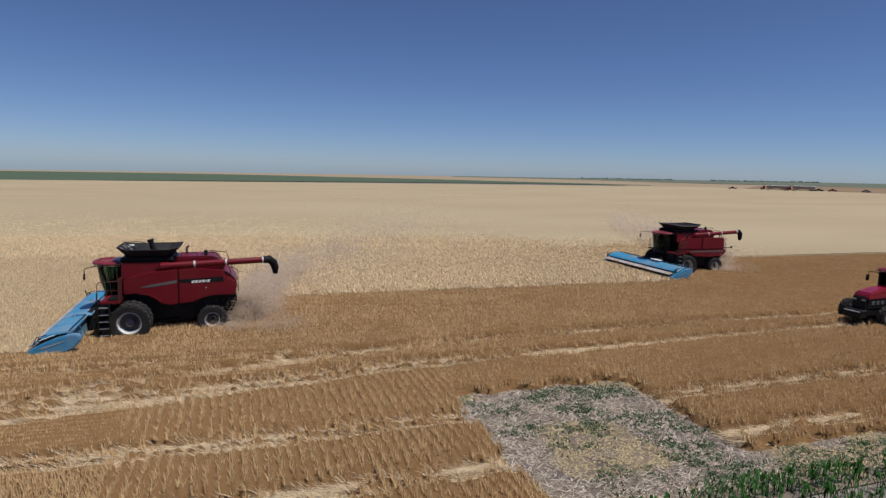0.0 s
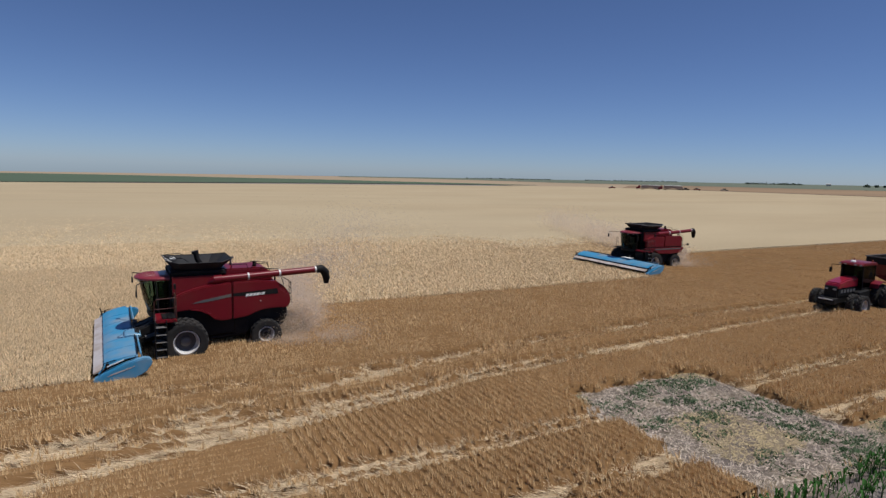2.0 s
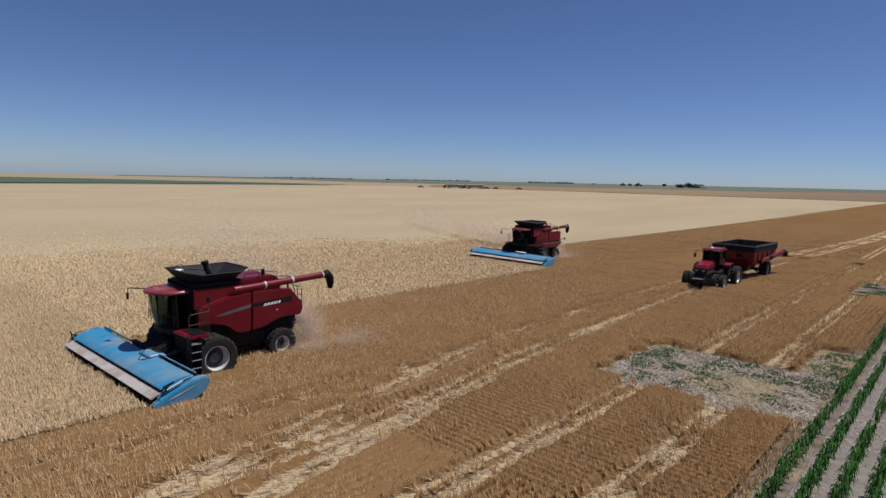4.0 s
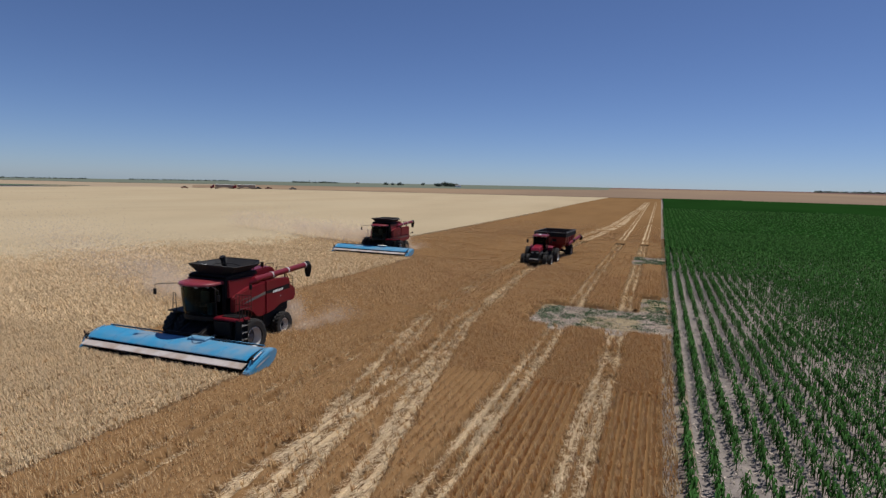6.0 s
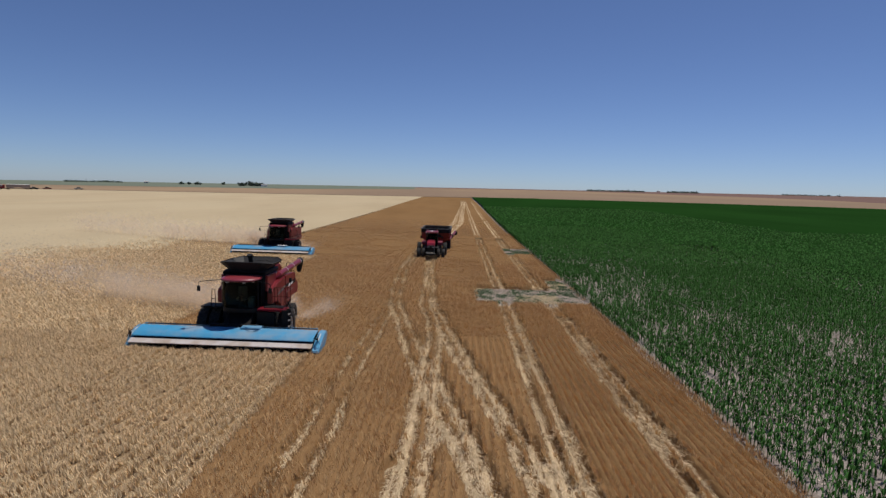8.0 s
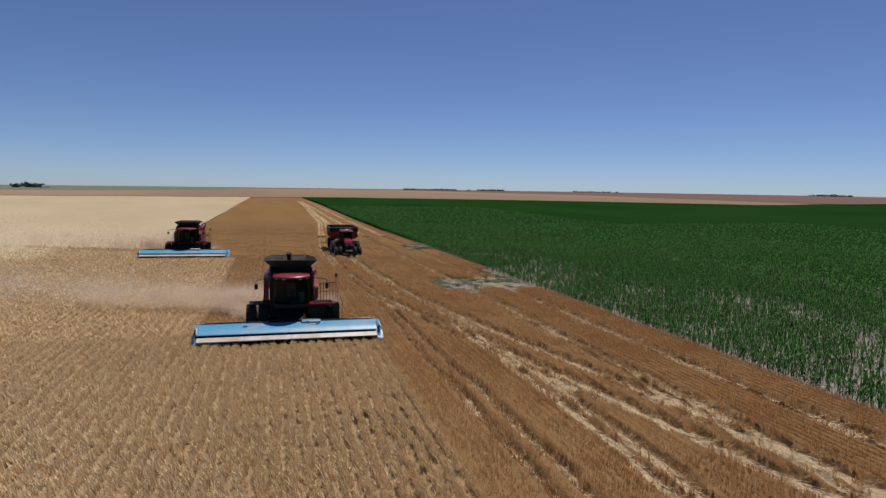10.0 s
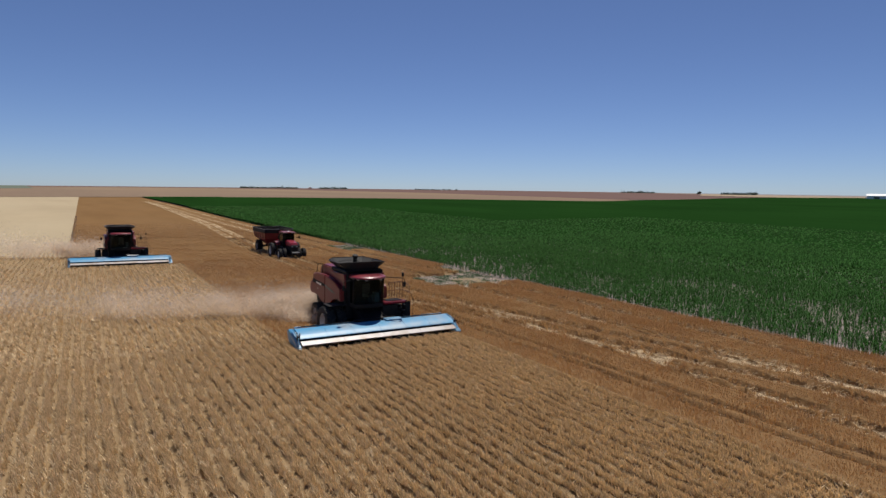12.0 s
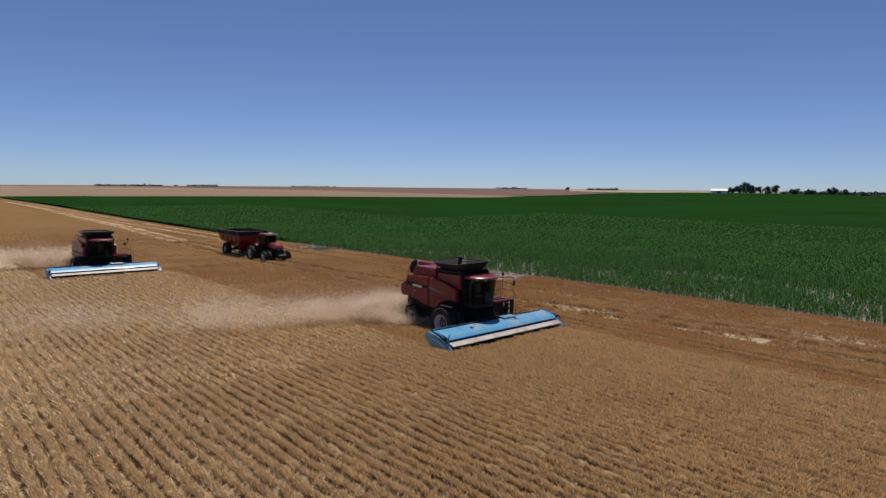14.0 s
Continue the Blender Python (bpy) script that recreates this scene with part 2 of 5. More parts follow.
def blades(pos, height, width, lean, n, rng, spread=0.06, lift=0.0, heading=None, scatter=None):
    """Triangles that stand as n thin blades round every point of pos (k, 2). Returns vertices and triangles."""
    k = len(pos) * n
    p = np.repeat(pos, n, axis=0) + rng.normal(0, spread, (k, 2))
    h = np.repeat(height, n) * rng.uniform(0.75, 1.15, k)
    w = np.repeat(width, n) * rng.uniform(0.7, 1.3, k)
    a = rng.uniform(0, 2 * np.pi, k)
    if heading is None:
        b = rng.uniform(0, 2 * np.pi, k)
    else:
        b = heading + rng.normal(0, scatter or 0.35, k)
    if scatter:                                      # nodding all one way, broad side up
        a = b + np.pi / 2 + rng.normal(0, 0.7, k)
    l = np.repeat(lean, n) * rng.uniform(0.2, 1.2, k) * h
    z = land(p[:, 0], p[:, 1]) + lift
    c, s = np.cos(a) * w / 2, np.sin(a) * w / 2
    v = np.empty((k, 3, 3))
    v[:, 0] = np.stack([p[:, 0] - c, p[:, 1] - s, z], 1)
    v[:, 1] = np.stack([p[:, 0] + c, p[:, 1] + s, z], 1)
    v[:, 2] = np.stack([p[:, 0] + np.cos(b) * l, p[:, 1] + np.sin(b) * l, z + h], 1)
    return v.reshape(-1, 3), np.arange(3 * k).reshape(-1, 3)


def joined(parts):
    vs, fs, o = [], [], 0
    for v, f in parts:
        vs.append(v)
        fs.append(f + o)
        o += len(v)
    return np.concatenate(vs), np.concatenate(fs)


def lattice(x, y, cell, seed):
    """Smooth random field, -1 to 1, with bumps about one cell wide."""
    grid = np.random.default_rng(seed).uniform(-1, 1, (128, 128))
    u, v = x / cell, y / cell
    i, j = np.floor(u).astype(int), np.floor(v).astype(int)
    a, b = u - i, v - j
    a, b = a * a * (3 - 2 * a), b * b * (3 - 2 * b)
    g = lambda p, q: grid[p % 128, q % 128]
    return (g(i, j) * (1 - a) + g(i + 1, j) * a) * (1 - b) + (g(i, j + 1) * (1 - a) + g(i + 1, j + 1) * a) * b


def relief(name, x0, x1, y0, y1, dx, dy, height, mat, label, category, keep=None):
    """A close-up piece of field whose height follows height(x, y)."""
    xs, ys = np.linspace(x0, x1, int((x1 - x0) / dx) + 1), np.linspace(y0, y1, int((y1 - y0) / dy) + 1)
    X, Y = np.meshgrid(xs, ys)
    v = np.stack([X, Y, land(X, Y) + height(X, Y)], -1).reshape(-1, 3)
    nx, ny = len(xs), len(ys)
    i = (np.arange(ny - 1)[:, None] * nx + np.arange(nx - 1)).ravel()
    f = np.concatenate([np.stack([i, i + 1, i + nx + 1], 1), np.stack([i, i + nx + 1, i + nx], 1)])
    if keep is not None:
        f = f[keep(v[f].mean(1)[:, :2])]
    ob = array_object(name, v, f, mat, label, category, "structure")
    ob.data.shade_smooth()
    return ob


def row_points(x0, x1, y0, y1, row, along, rng, jitter=0.04):
    xs = np.arange(x0, x1, row)
    ys = np.arange(y0, y1, along)
    X, Y = np.meshgrid(xs, ys)
    p = np.stack([X.ravel(), Y.ravel()], 1)
    p[:, 0] += rng.normal(0, jitter, len(p))
    p[:, 1] += rng.uniform(-along / 2, along / 2, len(p))
    return p

# ---------------------------------------------------------------- the land
EDGE_A, EDGE_B, EDGE_C = 4.65, -5.0, -15.9      # edge of the standing wheat ahead of, between and behind the two combines
CUT_A, CUT_B = -3.8, 39.15                       # where the two headers cut
ROW = 0.48                                       # drill rows of the wheat
CORN = 22.6                                      # first row of corn
rng = np.random.default_rng(7)
NOD = -2.84                                      # the way the ears and stalks hang, radians from +X


def uncut(p):
    x, y = p[:, 0], p[:, 1]
    edge = np.where(y < CUT_A, EDGE_A, np.where(y < CUT_B, EDGE_B, EDGE_C))
    return x < edge


PATCHES = [(13.3, 22.2, 12.8, 20.8), (20.3, 22.2, 20.8, 27.0), (18.4, 22.2, 50.0, 58.5)]   # bare, weedy plots in the stubble: x0, x1, y0, y1


def bare(p, grow=0.0):
    x, y = p[:, 0], p[:, 1]
    wob = 0.18 * np.sin(y * 3.1) + 0.15 * np.sin(x * 2.3 + 1)
    hit = np.zeros(len(p), bool)
    for x0, x1, y0, y1 in PATCHES:
        hit |= (x > x0 - grow + wob) & (x < x1 + grow) & (y > y0 - grow + wob) & (y < y1 + grow + wob)
    return hit


HEAD = (9.6, 21.8, 1.6, 13.2)                      # drilled across the others: x0, x1, y0, y1


def headland(p):
    """A stretch of the stubble that was drilled across."""
    x, y = p[:, 0], p[:, 1]
    return (x > HEAD[0]) & (x < HEAD[1]) & (y > HEAD[2]) & (y < HEAD[3])


def track_offset(p):
    """Distance from the middle of the nearest wheel track that was rolled into the stubble."""
    x, y = p[:, 0], p[:, 1]
    wave = 0.06 * np.sin(y * 0.35) + 0.04 * np.sin(y * 0.93 + 1) + 0.05 * np.sin(y * 0.11)
    ys = [-60, -30, -16, -8, 0, 5, 12, 24, 42, 60, 120, 260]
    paths = [[18.0, 15.4, 12.4, 10.6, 8.9, 8.0, 6.8, 5.9, 5.7, 6.2, 10.6, 13.3], [18.8, 15.9, 12.9, 11.5, 9.7, 8.7, 7.5, 6.7, 6.4, 7.0, 11.2, 13.7],
             [8.2, 9.6, 10.2, 10.3, 10.3, 10.0, 9.1, 8.8, 8.4, 8.5, 12.0, 14.2], [9.0, 10.4, 11.0, 11.1, 11.0, 10.6, 9.9, 9.5, 9.0, 9.2, 12.6, 14.6],
             [20.0, 17.2, 14.9, 13.5, 12.0, 11.2, 10.2, 9.5, 8.7, 9.0, 13.0, 15.0], [19.2, 16.5, 14.2, 13.0, 11.4, 10.6, 9.9, 9.0, 8.1, 8.3, 12.4, 14.8],
             [6.7, 6.7, 6.5, 6.5, 6.5, 6.6, 6.7, 6.2, 5.9, 6.0, 10.4, 13.2], [7.7, 7.7, 7.5, 7.4, 7.3, 7.2, 7.2, 6.8, 6.5, 6.8, 11.0, 13.6]]
    lines = [15.2 + 0.6 * wave, 15.9 + 0.6 * wave, 18.95 + 0.6 * wave, 19.55 + 0.6 * wave] + [np.interp(y, ys, q) + wave for q in paths]
    calm = np.array([0, 0, 0, 0, 1, 1, 1, 1, 1, 1, 1, 1])[:, None]
    faint = np.array([0.05, 0, 0, 0.06, 0, 0.03, 0, 0.05, 0, 0.04, 0.13, 0.13])[:, None]
    lines = np.stack(lines)
    ragged = 0.05 * lattice(x, y, 0.7, 21) + 0.07 * lattice(x, y, 0.35, 22)
    quiet = 0.03 * smoothstep(0, 8, y) * smoothstep(44, 32, y)
    worn = 0.20 * np.clip(lattice(x, y, 2.4, 23), 0, 1)
    return (np.abs(x[None] - lines) + ragged[None] + worn[None] + calm * quiet[None] + faint).min(0)


# ground to the horizon: rings that widen with distance
radii = np.concatenate([[0.01], np.linspace(8, 80, 10), np.geomspace(95, 4700, 44)])
ang = np.radians(np.arange(0, 360, 3))
GX, GY = 5 + radii[:, None] * np.cos(ang), -10 + radii[:, None] * np.sin(ang)
gv = np.stack([GX, GY, land(GX, GY)], -1).reshape(-1, 3)
m = len(ang)
i0 = (np.arange(len(radii) - 1)[:, None] * m + np.arange(m)).ravel()
i1 = (np.arange(len(radii) - 1)[:, None] * m + (np.arange(m) + 1) % m).ravel()
array_object("ground", gv, np.concatenate([np.stack([i0, i0 + m, i1 + m], 1), np.stack([i0, i1 + m, i1], 1)]), M["soil"],
             "dry bare earth with straw litter reaching the horizon", "ground", "structure")

sheet("stubble_field", steps(-16.2, 21.8, 20), np.concatenate([steps(-160, -40, 6), steps(-38, 76, 40)]), 0.03, M["stubble_sheet_shaded"],
      "harvested wheat stubble sheet, orange brown darkened for stalk shade, rolled by wheel tracks", "field")
sheet("stubble_field", steps(-16.2, 21.8, 20), np.concatenate([steps(76, 90, 4), steps(95, 455, 12)]), 0.36, M["stubble_sheet_shaded"],
      "harvested wheat stubble sheet, orange brown darkened for stalk shade, behind the machines", "field")
def field_lift(X, Y):
    """The plain far canopy sinks under the detailed one round the machines."""
    out = np.maximum(np.maximum(-19 - X, X - 8), np.maximum(-20 - Y, Y - 48))
    return 0.15 + 0.35 * smoothstep(0, 19, out)


sheet("wheat_field", np.concatenate([steps(-470, -90, 14), steps(-80, -41, 12), steps(-40, EDGE_C - 0.4, 26)]), np.concatenate([steps(-380, -70, 8), steps(-60, 90, 90), steps(105, 455, 12)]), field_lift, M["wheat_sheet_shaded"],
      "ripe standing wheat beyond the combines, pale gold toned down for shade among ears", "field", ripple=0.03)
sheet("wheat_field", steps(EDGE_C - 0.4, EDGE_A - 0.4, 22), np.concatenate([steps(-380, -70, 8), steps(-60, -21, 30)]), field_lift, M["wheat_sheet_shaded"],
      "ripe standing wheat ahead of the headers, pale gold toned down for shade among ears", "field", ripple=0.03)
sheet("wheat_field_side", [EDGE_C - 0.45, EDGE_C - 0.1], np.concatenate([steps(CUT_B, 90, 40), steps(105, 455, 12)]), lambda X, Y: np.where(X < EDGE_C - 0.3, 0.52, 0.02), M["wheat_sheet_shaded"],
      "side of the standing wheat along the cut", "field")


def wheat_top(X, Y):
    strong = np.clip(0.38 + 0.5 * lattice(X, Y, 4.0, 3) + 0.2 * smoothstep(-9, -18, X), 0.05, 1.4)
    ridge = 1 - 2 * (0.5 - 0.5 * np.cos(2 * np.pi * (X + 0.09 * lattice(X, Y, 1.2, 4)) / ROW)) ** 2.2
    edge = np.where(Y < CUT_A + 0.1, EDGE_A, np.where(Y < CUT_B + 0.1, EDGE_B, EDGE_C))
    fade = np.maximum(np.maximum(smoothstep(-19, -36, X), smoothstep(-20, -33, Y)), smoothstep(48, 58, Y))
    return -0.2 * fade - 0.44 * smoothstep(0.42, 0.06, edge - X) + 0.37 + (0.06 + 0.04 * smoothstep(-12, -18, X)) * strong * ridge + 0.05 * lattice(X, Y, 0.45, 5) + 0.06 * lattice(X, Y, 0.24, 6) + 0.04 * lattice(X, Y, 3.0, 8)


def stubble_top(X, Y):
    p = np.stack([X.ravel(), Y.ravel()], 1)
    d = track_offset(p).reshape(X.shape)
    low = np.clip((0.48 - d) / 0.22, 0, 1)
    low = low * low * (3 - 2 * low)
    near = smoothstep(16, 6, Y + 2.0 * lattice(X, Y, 3.0, 12)) * smoothstep(7.5, 9.5, X)
    strong = np.clip(0.25 + 0.9 * lattice(X, Y, 7.0, 13), 0.05, 1) + 1.1 * near + 1.0 * smoothstep(15.6, 16.2, X) * smoothstep(2.5, 1.0, Y)
    ridge = np.cos(2 * np.pi * (np.where(headland(p).reshape(X.shape), Y, X) + 0.03 * lattice(X, Y, 1.5, 14)) / 0.33)
    z = 0.40 - 0.02 * near - 0.06 * smoothstep(15.6, 16.2, X) * smoothstep(2.5, 1.0, Y) + 0.042 * strong * ridge + 0.03 * lattice(X, Y, 0.5, 15) + 0.02 * lattice(X, Y, 0.22, 16)
    z = z - 0.35 * low
    return np.where(bare(p, 0.1).reshape(X.shape), -0.05, z)


relief("wheat_canopy", -36, EDGE_A - 0.05, -33, CUT_A, 0.09, 0.13, wheat_top, M["wheat_canopy"], "sheet of stems under the wheat heads in drill rows, darkened for the shade there", "wheat")
relief("wheat_canopy", -36, EDGE_B - 0.05, CUT_A, CUT_B, 0.11, 0.22, wheat_top, M["wheat_canopy"], "sheet of stems under the wheat heads beside the stubble, darkened for the shade there", "wheat")
relief("wheat_canopy", -36, EDGE_C - 0.05, CUT_B, 58, 0.13, 0.3, wheat_top, M["wheat_canopy"], "sheet of stems under the wheat heads by the further combine, darkened for the shade there", "wheat")
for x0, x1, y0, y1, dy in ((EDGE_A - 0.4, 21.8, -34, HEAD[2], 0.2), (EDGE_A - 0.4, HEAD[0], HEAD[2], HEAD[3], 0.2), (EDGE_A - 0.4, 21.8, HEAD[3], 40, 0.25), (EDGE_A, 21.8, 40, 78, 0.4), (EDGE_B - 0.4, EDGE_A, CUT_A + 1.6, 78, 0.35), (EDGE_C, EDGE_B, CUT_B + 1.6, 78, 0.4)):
    relief("stubble_top", x0, x1, y0, y1, 0.083 if y0 < 39 else 0.11, dy, stubble_top, M["stubble_sheet_shaded"], "sheet among the stubble rows, darkened for shade between stalks, with rolled wheel tracks", "stubble")

relief("stubble_top", HEAD[0], HEAD[1], HEAD[2], HEAD[3], 0.16, 0.083, stubble_top, M["stubble_sheet_shaded"], "sheet among the stubble drilled across the headland, darkened for shade between stalks", "stubble")

relief("rolled_straw", EDGE_A, 21.8, -34, 40, 0.083, 0.2, lambda X, Y: stubble_top(X, Y) + 0.03, M["straw_sheet"], "pale straw rolled flat by wheels", "straw",
       keep=lambda p: (track_offset(p) < 0.17) & ~bare(p, 0.15))
relief("rolled_straw", EDGE_A, 22.1, 40, 78, 0.12, 0.5, lambda X, Y: stubble_top(X, Y) + 0.05, M["straw_sheet"], "pale straw rolled flat by wheels", "straw",
       keep=lambda p: (track_offset(p) < 0.14) & ~bare(p, 0.15))
relief("rolled_straw", EDGE_A, 22.1, 78, 330, 0.12, 1.4, lambda X, Y: 0.39 + 0.02 * lattice(X, Y, 0.7, 17), M["straw_sheet"], "pale straw rolled flat by wheels", "straw",
       keep=lambda p: (track_offset(p) < 0.14) & ~bare(p, 0.15))

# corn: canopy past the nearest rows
sheet("corn_field", steps(CORN + 0.2, 76, 8), np.concatenate([steps(70, 455, 20)]), 0.83, M["corn_sheet_shaded"], "dense corn canopy beside the stubble, green darkened for shade between leaves", "corn field")
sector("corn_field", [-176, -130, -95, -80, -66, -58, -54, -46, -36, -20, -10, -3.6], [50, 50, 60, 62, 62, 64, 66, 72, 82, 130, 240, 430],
       [500, 600, 900, 1500, 1700, 1100, 700, 455, 445, 450, 455, 462], 0.85, M["corn_sheet_shaded"], "dense corn canopy, waist high, green darkened for shade between leaves", "corn field")

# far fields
sector("far_green_field", [125, 107, 95, 80, 65, 50], [475, 480, 500, 540, 620, 700], [2600, 2300, 2000, 1250, 900, 720], 0.5, M["far_green_hazed"],
       "distant green crop field, greyed for distance haze", "field")
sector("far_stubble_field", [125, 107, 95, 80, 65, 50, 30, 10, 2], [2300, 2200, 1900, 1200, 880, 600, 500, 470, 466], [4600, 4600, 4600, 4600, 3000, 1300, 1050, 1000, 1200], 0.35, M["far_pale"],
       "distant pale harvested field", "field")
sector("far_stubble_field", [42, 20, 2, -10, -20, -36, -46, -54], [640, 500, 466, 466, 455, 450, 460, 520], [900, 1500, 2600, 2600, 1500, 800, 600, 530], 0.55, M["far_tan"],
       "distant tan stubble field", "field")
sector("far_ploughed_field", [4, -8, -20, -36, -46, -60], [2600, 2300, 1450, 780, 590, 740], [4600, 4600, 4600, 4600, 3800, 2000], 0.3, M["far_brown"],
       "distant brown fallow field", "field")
sector("far_green_field", [70, 50, 30, 14, 4], [2700, 1250, 1000, 980, 1500], [4650, 4650, 4650, 4650, 4650], 0.7, M["far_grey_hazed"],
       "green rangeland on the horizon, greyed for distance haze", "field")
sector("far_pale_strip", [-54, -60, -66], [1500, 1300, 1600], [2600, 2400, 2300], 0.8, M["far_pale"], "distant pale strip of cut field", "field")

# ---------------------------------------------------------------- crops
# standing wheat, thick near the machines and looser with distance
parts = []
for x0, x1, y0, y1, row, along, n in ((-24, 4.55, -25, -1, ROW, 0.06, 18), (-39.84, -24.05, -36, -1, ROW, 0.09, 7), (-24, 4.55, -36, -25, ROW, 0.09, 8), (-39.84, -5, -1, 40, ROW, 0.1, 7), (-110, -40, -62, 130, ROW, 0.22, 4), (-39.84, -16, 40, 130, ROW, 0.18, 5), (-39.84, 4.55, -62, -36, ROW, 0.28, 5)):
    p = row_points(x0, x1, y0, y1, row, along, rng, 0.035)
    r = np.hypot(p[:, 0] + 8, p[:, 1] + 8)
    p, r = p[uncut(p)], r[uncut(p)]
    pick = rng.uniform(0, 1, len(p)) < np.clip((85 - r) / 55, 0, 1) ** 1.2
    p, r = p[pick], r[pick]
    p[:, 0] += 0.06 * lattice(p[:, 0], p[:, 1], 0.7, 33) * (p[:, 0] < EDGE_A - 0.5)
    p[:, 0] += 0.05 * smoothstep(-17, -7, p[:, 0]) * rng.normal(0, 1, len(p)) * (p[:, 0] < EDGE_A - 0.5)
    strong = 1 + 0.16 * lattice(p[:, 0], p[:, 1], 2.2, 31) + 0.12 * lattice(p[:, 0], p[:, 1], 0.5, 32)
    border = np.where(p[:, 1] < CUT_A, EDGE_A, np.where(p[:, 1] < CUT_B, EDGE_B, EDGE_C)) - p[:, 0]
    strong = strong * (0.85 + 0.15 * smoothstep(0.0, 0.7, border))
    strong = strong * np.clip((100 - r) / 70, 0.35, 1)
    fine = n > 12
    parts.append(blades(p, (0.19 if fine else 0.21) * strong, (0.030 if fine else 0.05) + 0.0006 * r, np.full(len(p), 0.75 if fine else 1.1), n, rng, np.array([0.062, 0.08]), (0.42 + 0.04 * lattice(p[:, 0], p[:, 1], 0.5, 5)).repeat(n), heading=NOD, scatter=0.8))
v, f = joined(parts)
array_object("wheat", v, f, M["wheat"], "ripe wheat stalks with bent ears standing in rows", "wheat")
# stems that show at the cut edges
edge = np.concatenate([
    np.stack([np.full(2600, EDGE_A), rng.uniform(-60, CUT_A, 2600)], 1), np.stack([np.full(3600, EDGE_B), rng.uniform(CUT_A, CUT_B, 3600)], 1),
    np.stack([np.full(4500, EDGE_C), rng.uniform(CUT_B, 170, 4500)], 1), np.stack([rng.uniform(EDGE_B, EDGE_A, 1100), np.full(1100, CUT_A - 0.3)], 1),
    np.stack([rng.uniform(EDGE_C, EDGE_B, 1100), np.full(1100, CUT_B - 0.3)], 1)])
edge[:, 0] -= rng.uniform(0, 0.5, len(edge))
v, f = blades(edge, np.full(len(edge), 0.5), np.full(len(edge), 0.07), np.full(len(edge), 0.2), 4, rng, 0.08)
array_object("wheat_edge", v, f, M["wheat"], "wheat stems along the edge of the cut", "wheat")

# stubble left by the stripper headers
parts, flat = [], []


def stubble_plants(p, n, wide, loose, tall=0.54):
    """Standing stalks, stalks that lean at the sides of the wheel tracks, and straw rolled flat in them."""
    p = p[~uncut(p) & ~bare(p)]
    d = track_offset(p)
    on = rng.uniform(0, 1, len(p)) < 0.9 * smoothstep(0.44, 0.2, d)
    side = ~on & (rng.uniform(0, 1, len(p)) < 0.55 * smoothstep(0.66, 0.34, d))
    up = p[~on & ~side]
    up = up[rng.uniform(0, 1, len(up)) > np.clip((up[:, 1] - 60) / 70, 0, 1)]
    h = (tall - 0.28) * (1 - 0.3 * smoothstep(32, 46, up[:, 1])) * (1 + 0.2 * lattice(up[:, 0], up[:, 1], 3.0, 41) + 0.15 * lattice(up[:, 0], up[:, 1], 0.7, 43))
    parts.append(blades(up, h, np.full(len(up), 1.35 * wide), np.full(len(up), 0.55), n, rng, loose, 0.28, heading=NOD, scatter=0.9))
    q = p[side]
    flat.append(blades(q, np.full(len(q), 0.28), np.full(len(q), 0.8 * wide), np.full(len(q), 2.0), n + 1, rng, 0.08, 0.14, heading=-np.pi / 2))
    q = p[on]
    flat.append(blades(q, np.full(len(q), 0.11) * (1 + 0.5 * lattice(q[:, 0], q[:, 1], 0.6, 42)), np.full(len(q), wide * 0.85), np.full(len(q), 6.2), n + 3, rng, 0.11, 0.07, heading=-np.pi / 2))


p = row_points(HEAD[2], HEAD[3], HEAD[0], HEAD[1], 0.33, 0.085, rng, 0.02)[:, ::-1]
stubble_plants(p, 7, 0.026, 0.034)
for x0, x1, y0, y1, along, n, wide, loose in ((21.8, 22.3, -30, 90, 0.10, 5, 0.026, 0.09), (4.62, 9.6, -36, 36, 0.085, 7, 0.026, 0.07), (9.61, 15.6, -36, 13, 0.085, 7, 0.026, 0.034), (15.61, 21.7, -36, 13, 0.075, 7, 0.026, 0.022), (9.61, 21.7, 13, 36, 0.085, 6, 0.026, 0.07),
                                              (-4.95, 4.7, -3, 42, 0.11, 5, 0.038, 0.075), (4.62, 21.7, 36, 62, 0.10, 6, 0.034, 0.075), (-15.84, 4.7, 39, 62, 0.11, 5, 0.042, 0.075),
                                              (4.62, 21.7, -70, -36, 0.3, 3, 0.08, 0.075), (-15.84, 21.7, 62, 140, 0.14, 4, 0.05, 0.075)):
    p = row_points(x0, x1, y0, y1, 0.33, along, rng, loose * 0.6)
    stubble_plants(p[~headland(p)], n, wide, loose)
v, f = joined(parts)
array_object("stubble", v, f, M["stubble"], "tall orange brown stripped wheat stubble in drill rows", "stubble")
v, f = joined(flat)
array_object("flattened_straw", v, f, M["straw"], "pale straw rolled flat in wheel tracks", "straw")

# bare plots with weeds and chopped residue
for x0, x1, y0, y1 in PATCHES:
    sheet("bare_plot", steps(x0, x1, 8), steps(y0, y1, 8), 0.06 if y0 < 39 else 0.2, M["residue"], "bare grey plot with crop residue among stubble", "plot")
sheet("bare_verge", steps(21.75, CORN + 0.3, 3), steps(-60, 200, 60), 0.055, M["residue"], "strip of bare earth between stubble and corn", "verge")
pw, pr = [], []
